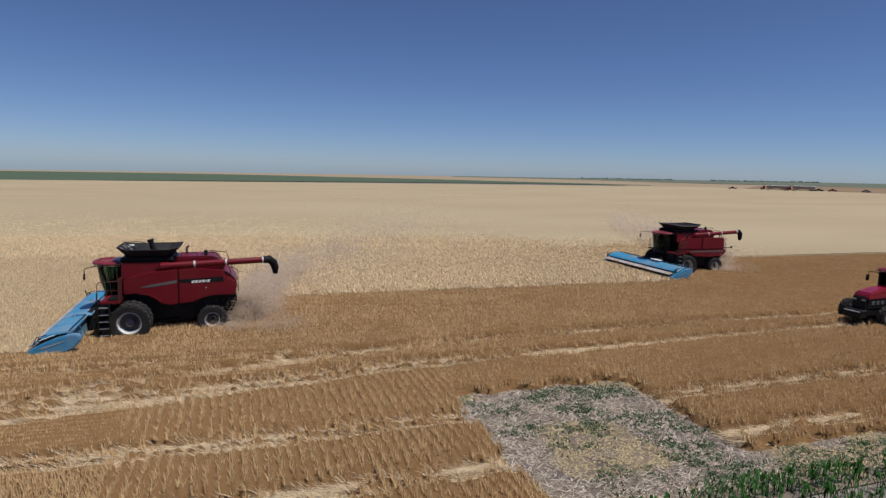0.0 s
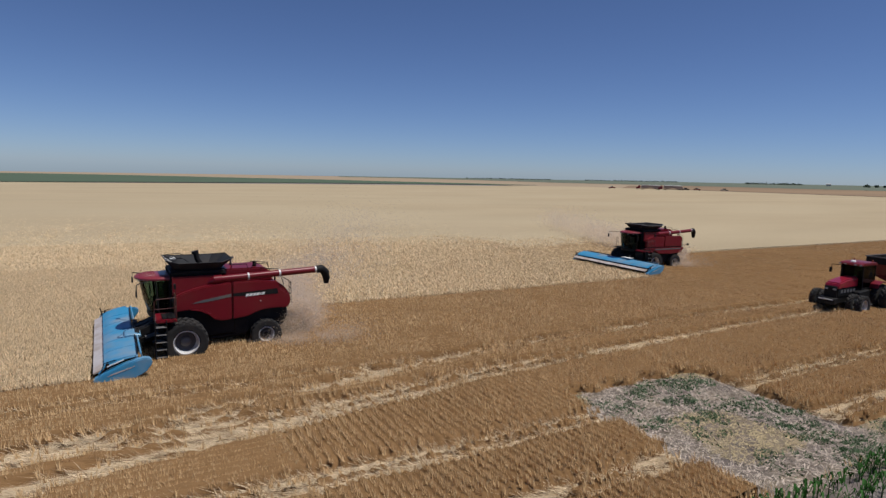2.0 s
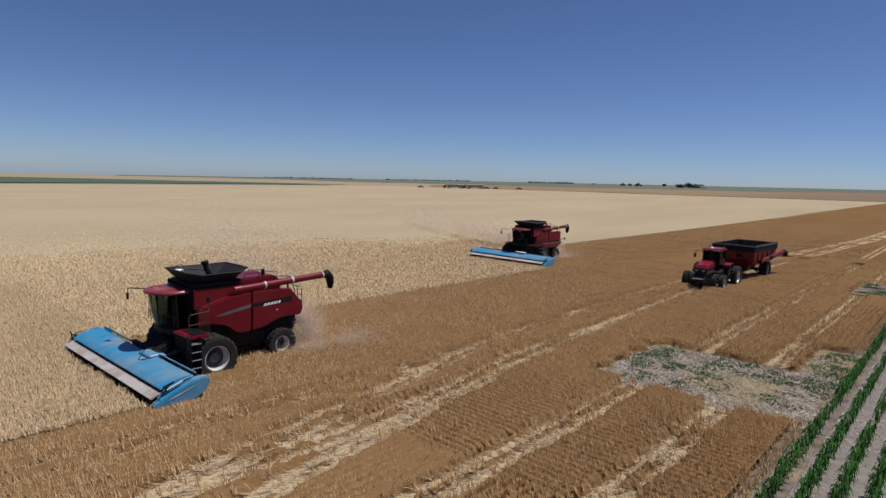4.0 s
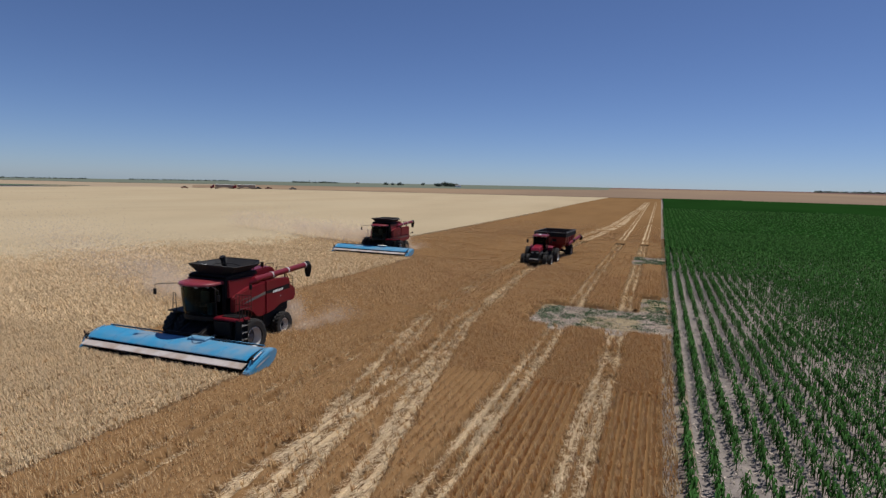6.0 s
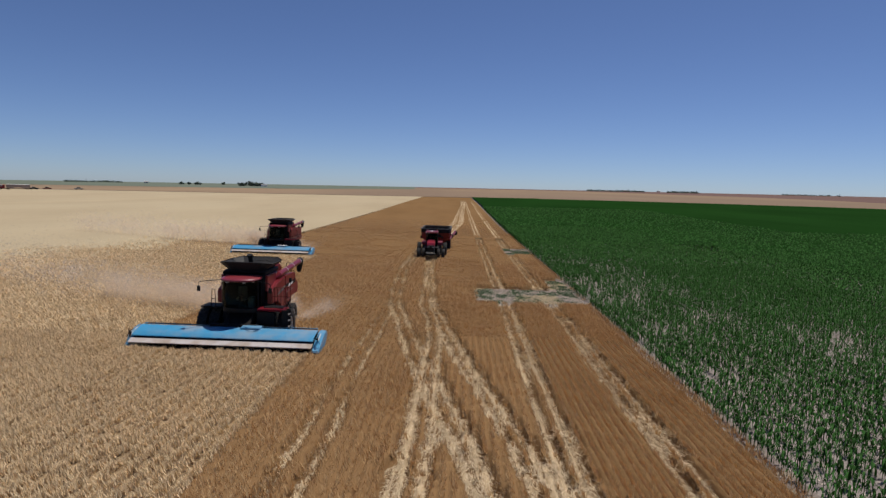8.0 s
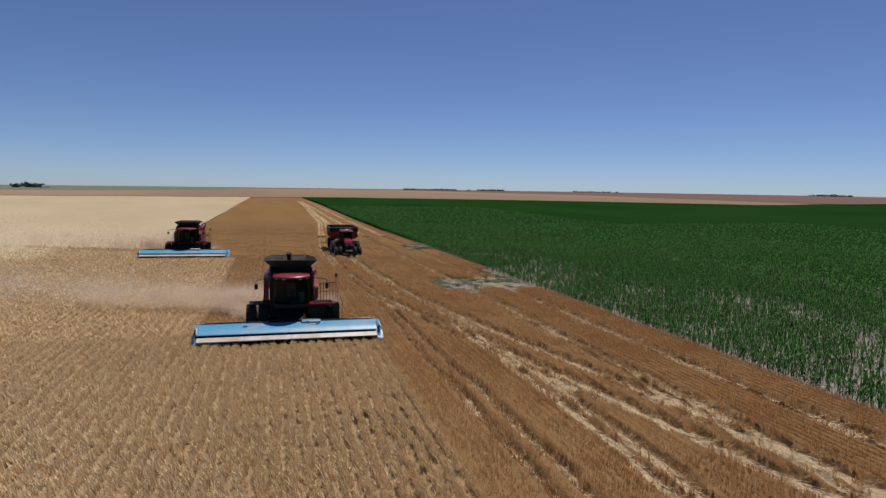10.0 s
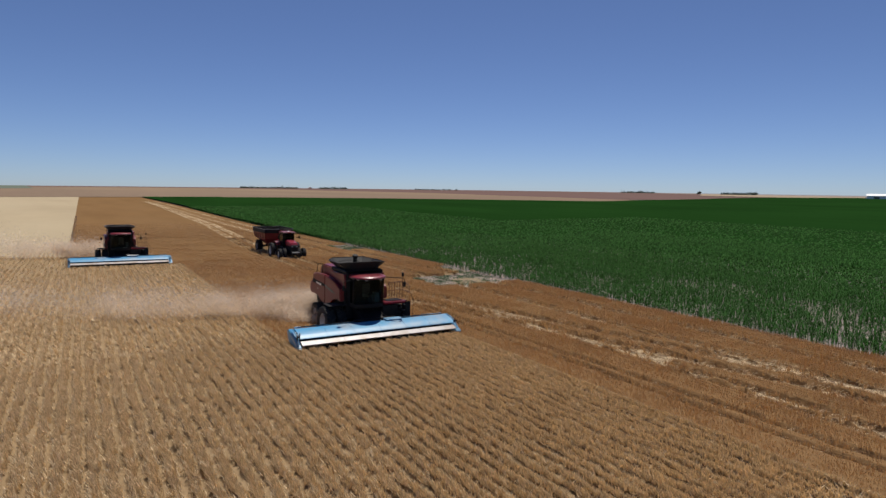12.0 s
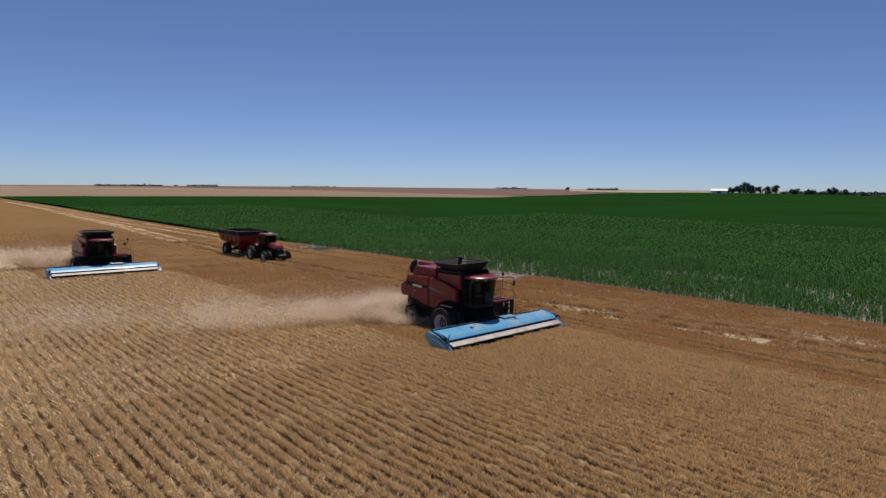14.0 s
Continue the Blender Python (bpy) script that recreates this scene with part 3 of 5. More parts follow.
for x0, x1, y0, y1 in PATCHES:
    k = int(2.6 * (x1 - x0) * (y1 - y0))
    c = np.stack([rng.uniform(x0 + 0.3, x1, k), rng.uniform(y0 + 0.3, y1 - 0.2, k)], 1)
    c = c[lattice(c[:, 0], c[:, 1], 1.6, 51) > -0.25]
    pw.append(np.repeat(c, 16, 0) + rng.normal(0, 0.24, (len(c) * 16, 2)))
    pr.append(np.stack([rng.uniform(x0, x1, k * 40), rng.uniform(y0, y1, k * 40)], 1))
pw, pr = np.concatenate(pw), np.concatenate(pr)
v, f = blades(pw, np.full(len(pw), 0.09), np.full(len(pw), 0.07), np.full(len(pw), 1.6), 3, rng, 0.06, 0.06)
v[:, 2] += np.where(v[:, 1] > 40, 0.14, 0)
array_object("weeds", v, f, M["weed"], "low grey green weeds on the bare plots", "weeds")
yellow = lattice(pr[:, 0], pr[:, 1], 2.2, 52) > 0.52
v, f = blades(pr[yellow], np.full(yellow.sum(), 0.04), np.full(yellow.sum(), 0.045), np.full(yellow.sum(), 6.0), 2, rng, 0.1, 0.07)
array_object("loose_straw", v, f, M["plot_straw"], "loose yellow straw lying across the bare plots", "straw")
pr = pr[~yellow]
v, f = blades(pr, np.full(len(pr), 0.055), np.full(len(pr), 0.045), np.full(len(pr), 7.5), 2, rng, 0.1, 0.06)
array_object("crop_residue", v, f, M["litter"], "scattered pale stalks of crop residue", "residue")


# Old stalks on the soil, thickened in clumps to draw leaf glints too.
q = np.stack([rng.uniform(21.6, 40, 50000), rng.uniform(-24, 34, 50000)], 1)
q = q[lattice(q[:, 0], q[:, 1], 5.0, 71) > rng.uniform(-0.6, 0.7, len(q))]
v, f = blades(q, np.full(len(q), 0.035), np.full(len(q), 0.05), np.full(len(q), 5.0), 1, rng, 0.1, 0.03)
array_object("corn_residue", v, f, M["litter"], "pale old stalks between the corn rows, thickened to draw leaf glints", "residue")


# corn plants: a stalk and arching leaves
def corn_plants(pos, tall, leaves, rng, broad=0.075, reach=1.0):
    k = len(pos)
    h = tall * rng.uniform(0.8, 1.12, k)
    z = land(pos[:, 0], pos[:, 1])
    vs, fs, o = [], [], 0
    w = 0.022
    a = rng.uniform(0, np.pi, k)
    v = np.empty((k, 3, 3))
    v[:, 0] = np.stack([pos[:, 0] - w * np.cos(a), pos[:, 1] - w * np.sin(a), z], 1)
    v[:, 1] = np.stack([pos[:, 0] + w * np.cos(a), pos[:, 1] + w * np.sin(a), z], 1)
    v[:, 2] = np.stack([pos[:, 0], pos[:, 1], z + h], 1)
    vs.append(v.reshape(-1, 3))
    fs.append(np.arange(3 * k).reshape(-1, 3))
    o = 3 * k
    plane = rng.uniform(0, np.pi, k)
    for j in range(leaves):
        s = (j + 0.6) / leaves
        b = plane + np.pi * (j % 2) + rng.normal(0, 0.35, k)
        ln = reach * rng.uniform(0.36, 0.6, k) * (1.1 - 0.55 * abs(s - 0.45)) * tall / 1.2
        base = z + h * (0.18 + 0.72 * s)
        up = rng.uniform(0.16, 0.34, k)
        dx, dy = np.cos(b), np.sin(b)
        sx, sy = -dy * broad / 2, dx * broad / 2
        v = np.empty((k, 4, 3))
        v[:, 0] = np.stack([pos[:, 0], pos[:, 1], base], 1)
        v[:, 1] = np.stack([pos[:, 0] + dx * ln * 0.5 + sx, pos[:, 1] + dy * ln * 0.5 + sy, base + up], 1)
        v[:, 2] = np.stack([pos[:, 0] + dx * ln * 0.5 - sx, pos[:, 1] + dy * ln * 0.5 - sy, base + up], 1)
        v[:, 3] = np.stack([pos[:, 0] + dx * ln, pos[:, 1] + dy * ln, base + up * rng.uniform(-0.6, 0.5, k)], 1)
        i = o + 4 * np.arange(k)
        vs.append(v.reshape(-1, 3))
        fs += [np.stack([i, i + 1, i + 2], 1), np.stack([i + 1, i + 3, i + 2], 1)]
        o += 4 * k
    return np.concatenate(vs), np.concatenate(fs)


p = row_points(CORN, 48, -30, 42, 0.76, 0.19, rng, 0.03)
p = p[(lattice(p[:, 0], p[:, 1], 5.0, 71) * smoothstep(44, 30, p[:, 0]) < 0.12) | (rng.uniform(0, 1, len(p)) > 0.4)]     # thin spots
v, f = corn_plants(p, 0.92 - 0.20 * smoothstep(40, 24, p[:, 0]) * (1 + 0.5 * lattice(p[:, 0], p[:, 1], 5.0, 71)), 6, rng, 0.07, 0.85)
array_object("corn_plants", v, f, M["corn"], "green corn plants with arching leaves in rows", "corn")
parts = []
for x0, x1, y0, y1, along, nl, broad in ((48, 90, -40, 60, 0.36, 4, 0.17), (CORN, 48, 42, 110, 0.36, 4, 0.17), (CORN, 50, -70, -30, 0.5, 4, 0.16),
                                         (90, 150, -40, 110, 1.3, 4, 0.4), (48, 90, 60, 110, 0.8, 4, 0.3), (CORN, 90, 110, 230, 1.5, 4, 0.4)):
    p = row_points(x0, x1, y0, y1, 0.76 if broad < 0.3 else 1.1, along, rng, 0.05)
    parts.append(corn_plants(p, 1.05, nl, rng, broad))
v, f = joined(parts)
array_object("corn_plants", v, f, M["corn"], "green corn plants further into the field", "corn")

# ---------------------------------------------------------------- shaping
def part(name, bm, mat, parent, label="", smooth=False):
    """Links a bmesh as one mesh object under a thing or a part."""
    bmesh.ops.recalc_face_normals(bm, faces=bm.faces)
    me = bpy.data.meshes.new(name)
    bm.to_mesh(me)
    bm.free()
    me.materials.append(mat)
    if smooth:
        me.shade_smooth()
        me.set_sharp_from_angle(angle=radians(35))
    ob = new(name, me)
    ob.parent = parent
    return tagged(ob, label)


def thing(name, label, category, group=""):
    return tagged(new(name), label, category, group)


def bevelled(bm, w, seg=1):
    if w:
        bmesh.ops.bevel(bm, geom=list(bm.edges), offset=w, segments=seg, affect="EDGES", clamp_overlap=True)
    return bm


def box(x0, x1, y0, y1, z0, z1, w=0.0, into=None):
    bm = bmesh.new()
    bmesh.ops.create_cube(bm, size=1, matrix=Matrix.LocRotScale(((x0 + x1) / 2, (y0 + y1) / 2, (z0 + z1) / 2), None, (abs(x1 - x0), abs(y1 - y0), abs(z1 - z0))))
    bevelled(bm, w)
    return bm if into is None else add(into, bm)


def add(a, b):
    me = bpy.data.meshes.new("tmp")
    b.to_mesh(me)
    b.free()
    a.from_mesh(me)
    bpy.data.meshes.remove(me)
    return a


def prism(profile, x0, x1, w=0.0, seg=1):
    """A (y, z) outline drawn out from x0 to x1."""
    bm = bmesh.new()
    a = [bm.verts.new((x0, y, z)) for y, z in profile]
    b = [bm.verts.new((x1, y, z)) for y, z in profile]
    n = len(profile)
    bm.faces.new(a[::-1])
    bm.faces.new(b)
    for i in range(n):
        bm.faces.new((a[i], a[(i + 1) % n], b[(i + 1) % n], b[i]))
    bmesh.ops.recalc_face_normals(bm, faces=bm.faces)
    return bevelled(bm, w, seg)


def tube(points, r, seg=10, into=None, ends=None):
    """A round bar along points; ends gives a radius for each point."""
    bm = bmesh.new()
    pts = [Vector(p) for p in points]
    rings = []
    for i, p in enumerate(pts):
        d = (pts[min(i + 1, len(pts) - 1)] - pts[max(i - 1, 0)]).normalized()
        u = d.cross(Vector((0, 0, 1)))
        u = (d.cross(Vector((1, 0, 0))) if u.length < 0.05 else u).normalized()
        w = d.cross(u)
        rr = ends[i] if ends else r
        rings.append([bm.verts.new(p + (u * math.cos(a) + w * math.sin(a)) * rr) for a in [2 * math.pi * k / seg for k in range(seg)]])
    for p, q in zip(rings, rings[1:]):
        for k in range(seg):
            bm.faces.new((p[k], p[(k + 1) % seg], q[(k + 1) % seg], q[k]))
    bm.faces.new(rings[0][::-1])
    bm.faces.new(rings[-1])
    bmesh.ops.recalc_face_normals(bm, faces=bm.faces)
    return bm if into is None else add(into, bm)


def lathe(profile, centre, seg=28):
    """(radius, x) outline turned about the x axis through centre."""
    bm = bmesh.new()
    cx, cy, cz = centre
    rings = [[bm.verts.new((cx + x, cy + r * math.cos(2 * math.pi * k / seg), cz + r * math.sin(2 * math.pi * k / seg))) for k in range(seg)] for r, x in profile]
    n = len(rings)
    for i in range(n - 1):
        for k in range(seg):
            bm.faces.new((rings[i][k], rings[i][(k + 1) % seg], rings[i + 1][(k + 1) % seg], rings[i + 1][k]))
    bmesh.ops.recalc_face_normals(bm, faces=bm.faces)
    return bm


def slab(rings):
    """A closed body through outlines of equal length, one above the other."""
    bm = bmesh.new()
    vs = [[bm.verts.new(p) for p in ring] for ring in rings]
    n = len(vs[0])
    for a, b in zip(vs, vs[1:]):
        for k in range(n):
            bm.faces.new((a[k], a[(k + 1) % n], b[(k + 1) % n], b[k]))
    bm.faces.new(list(reversed(vs[0])))
    bm.faces.new(vs[-1])
    bmesh.ops.recalc_face_normals(bm, faces=bm.faces)
    return bm


def wheel(parent, x, y, r, width, rim_r, out, rim_mat="silver", lugs=20, label="black ribbed farm tyre, dusty"):
    """A tractor tyre with chevron lugs, a dished rim and a hub. out: +1 or -1, the side that the dish faces."""
    h = width / 2
    seg = 6 * lugs
    prof = [(rim_r, -0.75, 0), (rim_r + 0.05, -0.95, 0), (r * 0.86, -1.0, 0), (r * 0.93, -0.92, 1), (r * 0.945, -0.6, 1), (r * 0.95, -0.25, 1), (r * 0.95, 0.0, 1), (r * 0.95, 0.25, 1), (r * 0.945, 0.6, 1), (r * 0.93, 0.92, 1),
            (r * 0.86, 1.0, 0), (rim_r + 0.05, 0.95, 0), (rim_r, 0.75, 0)]
    bm = bmesh.new()
    rings = []
    for k in range(seg):
        ring = []
        for pr, px, tread in prof:
            a = 2 * math.pi * k / seg + (0.32 * abs(px) * 6.28 / lugs * 2.0 if tread else 0.0)
            lug = tread and (k + (3 if px > 0.1 else 0)) % 6 < 3 and abs(px) > 0.1
            rr = pr + (r * 0.055 if lug else 0.0)
            ring.append(bm.verts.new((x + px * h, y + rr * math.sin(a), r + rr * math.cos(a))))
        rings.append(ring)
    for k in range(seg):
        p, q = rings[k], rings[(k + 1) % seg]
        for m in range(len(prof)):
            n = (m + 1) % len(prof)
            bm.faces.new((p[m], p[n], q[n], q[m]))
    bmesh.ops.recalc_face_normals(bm, faces=bm.faces)
    tyre = part("tyre", bm, M["tyre"], parent, label)
    o = out
    rim = lathe([(rim_r + 0.012, o * h * 0.76), (rim_r - 0.03, o * h * 0.80), (rim_r * 0.92, o * h * 0.55), (rim_r * 0.84, o * h * 0.1), (rim_r * 0.80, -o * h * 0.45)], (x, y, r), 28)
    part("rim", rim, M[rim_mat], tyre, "bright steel rim", True)
    disc = lathe([(rim_r * 0.80, -o * h * 0.45), (rim_r * 0.62, -o * h * 0.52), (rim_r * 0.45, -o * h * 0.5), (rim_r * 0.42, -o * h * 0.3), (0.001, -o * h * 0.3)], (x, y, r), 28)
    part("wheel_disc", disc, M["disc"], tyre, "dished wheel disc, grey darkened for the shade in the dish", True)
    hub = lathe([(rim_r * 0.40, -o * h * 0.35), (rim_r * 0.36, o * h * 0.1), (rim_r * 0.2, o * h * 0.3), (0.001, o * h * 0.3)], (x, y, r), 18)
    part("hub", hub, M["grey"], tyre, "dark bolted hub", True)
    return tyre


def bars_as_writing(parent, x, y0, z0, widths, height, slant, rise, mat, label):
    """Slanting pale bars in place of a maker's mark on a side panel."""
    y = y0
    for w in widths:
        bm = prism([(y, z0 + (y - y0) * rise), (y + w, z0 + (y + w - y0) * rise), (y + w + slant, z0 + height + (y + w - y0) * rise), (y + slant, z0 + height + (y - y0) * rise)], x, x + 0.008)
        part("mark_bar", bm, M[mat], parent, label)
        y += w + 0.035


# ---------------------------------------------------------------- combine harvester
def combine(style, label):
    c = thing("combine_harvester", label, "combine", "combines harvesting the wheat")
    red, black = M["red"], M["black"]
    # chassis and core
    part("chassis", prism([(-0.55, 1.15), (-0.35, 2.1), (0.2, 3.2), (4.2, 3.25), (4.75, 2.6), (4.7, 1.5), (3.0, 0.95), (0.3, 0.8)], -1.22, 1.22, 0.05), black, c, "black dusty chassis and threshing body")
    part("belly_pan", prism([(0.5, 0.55), (0.4, 0.9), (3.1, 1.05), (2.9, 0.62)], -0.9, 0.9, 0.04), black, c)
    if style == 1:
        front = [(-0.37, 2.22), (-0.37, 2.95), (0.05, 3.12), (0.67, 3.31), (1.4, 3.43), (2.17, 3.49), (2.17, 1.66), (1.72, 1.62), (1.38, 1.72), (1.1, 2.0), (0.75, 2.18), (0.3, 2.27)]
        rear = [(2.2, 1.66), (2.2, 3.49), (3.3, 3.48), (4.38, 3.40), (4.5, 3.02), (4.98, 2.74), (5.03, 2.3), (4.88, 2.03), (4.3, 2.05), (3.75, 2.03), (3.35, 1.93), (2.9, 1.74)]
    else:
        front = [(-0.3, 2.36), (-0.3, 3.05), (0.3, 3.38), (2.17, 3.40), (2.17, 2.36)]
        rear = [(2.2, 2.36), (2.2, 3.40), (4.55, 3.38), (4.75, 3.2), (4.75, 2.36)]
    for s in (1, -1):
        a, b = (1.26, 1.55) if s > 0 else (-1.55, -1.26)
        fp = part("side_panel", prism(front, a, b, 0.05, 2), red, c, "glossy dark red front side panel", True)
        rp = part("side_panel", prism(rear, a, b, 0.05, 2), red, c, "glossy dark red rear side panel", True)
        xo = 1.552 if s > 0 else -1.56
        if style == 1:
            part("stripe", prism([(0.35, 2.56), (0.9, 2.72), (2.15, 2.92), (2.15, 2.78), (1.0, 2.60)], xo, xo + 0.008), M["grey"], fp, "grey swoosh stripe")
            part("stripe", prism([(2.22, 2.79), (2.22, 2.93), (4.35, 3.05), (4.4, 2.78), (3.2, 2.76)], xo, xo + 0.006), M["black"], rp, "dark stripe behind the mark")
            part("lower_sill", prism([(0.35, 2.30), (0.85, 2.22), (1.2, 2.02), (1.45, 1.78), (1.4, 1.72), (1.1, 2.0), (0.75, 2.18), (0.3, 2.27)], xo - 0.01, xo + 0.02), red, fp)
            bars_as_writing(rp, xo + 0.004 * s, 2.80, 2.735, (0.14, 0.14, 0.13, 0.14, 0.05, 0.12), 0.13, 0.05, 0.05, "white", "pale maker's mark, drawn as bars")
            part("door_latch", box(xo, xo + 0.02, 3.5, 3.56, 2.45, 2.5), M["silver"], rp)
        else:
            low = prism([(-0.45, 1.95), (-0.45, 2.28), (4.9, 2.28), (5.0, 2.1), (4.6, 1.72), (3.2, 1.62), (1.4, 1.70), (0.9, 2.0)], a + 0.02 * s, b + 0.02 * s, 0.04, 2)
            lp = part("lower_panel", low, red, c, "dark red lower side shield", True)
            part("stripe", prism([(0.9, 2.07), (0.9, 2.2), (4.6, 2.2), (4.6, 2.07)], xo + 0.02 * s, xo + 0.028 * s), M["grey"], lp, "grey stripe")
            part("stripe", prism([(-0.2, 2.285), (-0.2, 2.35), (4.7, 2.35), (4.7, 2.285)], a, b - 0.03 * s), M["black"], c, "black gap between the panels")
    # grain tank, hopper extension and its stays
    # Tank wall is painted black where the hopper's shade falls.
    part("grain_tank", prism([(-0.45, 2.9), (-0.45, 4.02), (1.75, 4.05), (1.85, 3.2)], -1.16, 1.16, 0.04), black, c, "grain tank wall, black for the shade under the hopper")
    for s in (1, -1):
        part("tank_side", prism([(-0.44, 2.95), (-0.44, 3.84), (1.55, 3.84), (1.55, 3.35), (0.2, 3.1)], s * 1.17, s * 1.30, 0.02), red, c, "red tank side plate")
    part("tank_shoulder", prism([(-0.5, 3.86), (-0.5, 4.02), (-0.2, 4.08), (1.9, 4.08), (2.0, 3.86)], -1.2, 1.2, 0.04), black, c)
    part("tank_front", box(-1.12, 1.12, -0.50, -0.455, 2.3, 4.0, 0.01), black, c, "black tank front behind the cab")
    zt = 4.52 if style == 1 else 4.46
    for zb, name in ((4.03, "hopper_extension"),):
        outer_t = [(-1.05, -0.68), (1.05, -0.68), (1.5, -0.15), (1.5, 1.75), (1.05, 2.32), (-1.05, 2.32), (-1.5, 1.75), (-1.5, -0.15)]
        outer_b = [(-0.75, -0.22), (0.75, -0.22), (0.98, 0.0), (0.98, 1.5), (0.75, 1.72), (-0.75, 1.72), (-0.98, 1.5), (-0.98, 0.0)]
        bm = bmesh.new()
        rings = []
        for pts, z, k in ((outer_b, zb, 1.0), (outer_t, zt, 1.0), (outer_t, zt + 0.02, 0.985), (outer_t, zt - 0.03, 0.965), (outer_b, zb + 0.02, 0.93)):
            rings.append([bm.verts.new((x * k, 0.8 + (y - 0.8) * k, z + (0.05 if abs(x) < 1.2 and z > 4.3 else -0.04 if z > 4.3 else 0))) for x, y in pts])
        for p, q in zip(rings, rings[1:]):
            for k in range(8):
                bm.faces.new((p[k], p[(k + 1) % 8], q[(k + 1) % 8], q[k]))
        hop = part(name, bm, M["hopper"], c, "black flared hopper extension on the grain tank")
        part("tank_floor", box(-0.9, 0.9, -0.1, 1.65, 4.0, 4.05), M["grey"], hop, "grey tank screen with grain dust")
        for x in (-0.95, -0.45, 0.45, 0.95):
            part("stay", tube([(x, -0.62, zt), (x * 0.8, -0.1, zb + 0.1)], 0.018, 6), M["silver"], hop)
        for x in (-1, 1):
            part("rim_bar", tube([(x * 0.4, -0.6, zt + 0.02), (x * 0.5, -0.5, zt + 0.14), (x * 1.0, 0.1, zt + 0.12), (x * 1.35, 0.3, zt)], 0.018, 6), black, hop)
        if style == 1:
            part("filler_auger", tube([(-0.05, 1.1, 4.0), (-0.08, 0.85, 4.45), (-0.1, 0.78, 4.80)], 0.13, 12), black, hop, "black bubble-up auger standing out of the tank", True)
            part("filler_head", tube([(-0.1, 0.78, 4.74), (-0.1, 0.75, 4.84)], 0.17, 12), black, hop, "", True)
            part("beacon_pad", box(-0.72, -0.32, -0.35, -0.1, 4.44, 4.50, 0.015), M["white"], hop, "white sensor pad")
        else:
            # Grey lip added to draw the highlight along the hopper's edge.
            part("hopper_lip", tube([(x, y, zt + 0.03 + (0.05 if abs(x) < 1.2 else -0.04)) for x, y in outer_t + outer_t[:1]], 0.035, 6), M["grey"], hop, "grey hopper lip, added as the bright edge highlight")
            part("cover_arch", tube([(-1.3, 0.8, zt), (-0.6, 0.8, zt + 0.1), (0.6, 0.8, zt + 0.1), (1.3, 0.8, zt)], 0.02, 6), black, hop)
    # engine deck with hood, rails and exhaust
    deck = part("engine_hood", prism([(1.9, 3.3), (1.95, 4.0), (3.9, 4.02), (4.25, 3.75), (4.3, 3.3)], -1.1, 0.72, 0.06, 2), red, c, "red engine hood behind the tank", True)
    part("exhaust_pipe", tube([(-0.5, 2.5, 3.9), (-0.5, 2.5, 4.35), (-0.5, 2.62, 4.42)], 0.07, 10), M["grey"], deck, "", True)
    part("air_cleaner", tube([(0.35, 3.5, 3.95), (0.35, 3.5, 4.28)], 0.09, 12), black, deck, "", True)
    for y0, y1 in ((2.3, 3.1), (3.3, 4.1)):
        part("hood_rail", tube([(0.68, y0, 4.0), (0.68, y0 + 0.05, 4.2), (0.68, y1 - 0.05, 4.2), (0.68, y1, 4.0)], 0.02, 6), black, deck)
    part("rear_rail", tube([(1.2, 3.6, 3.45), (1.2, 3.62, 4.05), (1.2, 4.5, 3.95), (1.2, 4.75, 3.2), (1.2, 4.72, 2.9)], 0.022, 6), black, c)
    part("rear_rail", tube([(-1.2, 3.6, 3.45), (-1.2, 3.62, 4.05), (-1.2, 4.5, 3.95), (-1.2, 4.75, 3.2), (-1.2, 4.72, 2.9)], 0.022, 6), black, c)
    for x in (0.95, 1.3):
        part("rear_ladder_rail", tube([(x, 4.75, 3.5), (x, 5.1, 3.3), (x, 5.12, 2.2)], 0.02, 6), black, c)
    for z in (2.35, 2.65, 2.95, 3.2):
        part("rear_ladder_rung", tube([(0.95, 5.12, z), (1.3, 5.12, z)], 0.018, 6), black, c)
    part("rear_cowl", prism([(4.5, 2.1), (4.4, 3.3), (4.75, 3.1), (5.05, 2.7), (5.0, 2.1)], -1.24, 1.24, 0.05, 2), red, c, "red rear cowl", True)
    part("straw_chopper", prism([(4.1, 1.1), (4.2, 2.05), (4.95, 2.05), (5.05, 1.55), (4.75, 1.0)], -0.95, 0.95, 0.04), black, c, "black straw chopper and spreader")
    part("tail_lamp", box(1.0, 1.15, 5.04, 5.08, 2.35, 2.5, 0.01), M["red"], c)
    part("tail_lamp", box(-1.15, -1.0, 5.04, 5.08, 2.35, 2.5, 0.01), M["red"], c)
    # unloading auger, folded back
    p0, p1 = Vector((1.36, 1.45, 3.63)), Vector((1.24, 6.42, 3.84))
    if style == 2:
        p1 = Vector((1.24, 6.3, 3.86))
    au = part("unloading_auger", tube([p0, p0.lerp(p1, 0.5), p1], 0.165, 16), red, c, "red unloading auger tube folded back", True)
    part("auger_elbow", tube([(1.0, 1.35, 3.2), (1.25, 1.3, 3.5), p0, p0.lerp(p1, 0.06)], 0.2, 14), red, au, "", True)
    for s in (0.30, 0.61, 0.985):
        q = p0.lerp(p1, s)
        part("collar", tube([q, q + (p1 - p0).normalized() * 0.09], 0.182, 16), M["silver"], au, "bright steel collar", True)
    part("spout", tube([p1, p1 + Vector((-0.02, 0.3, 0.02)), p1 + Vector((-0.08, 0.52, -0.18)), p1 + Vector((-0.14, 0.62, -0.5)), p1 + Vector((-0.16, 0.62, -0.78))], 0.2, 14, ends=[0.19, 0.22, 0.22, 0.19, 0.13]), black, au, "black rubber unloading spout", True)
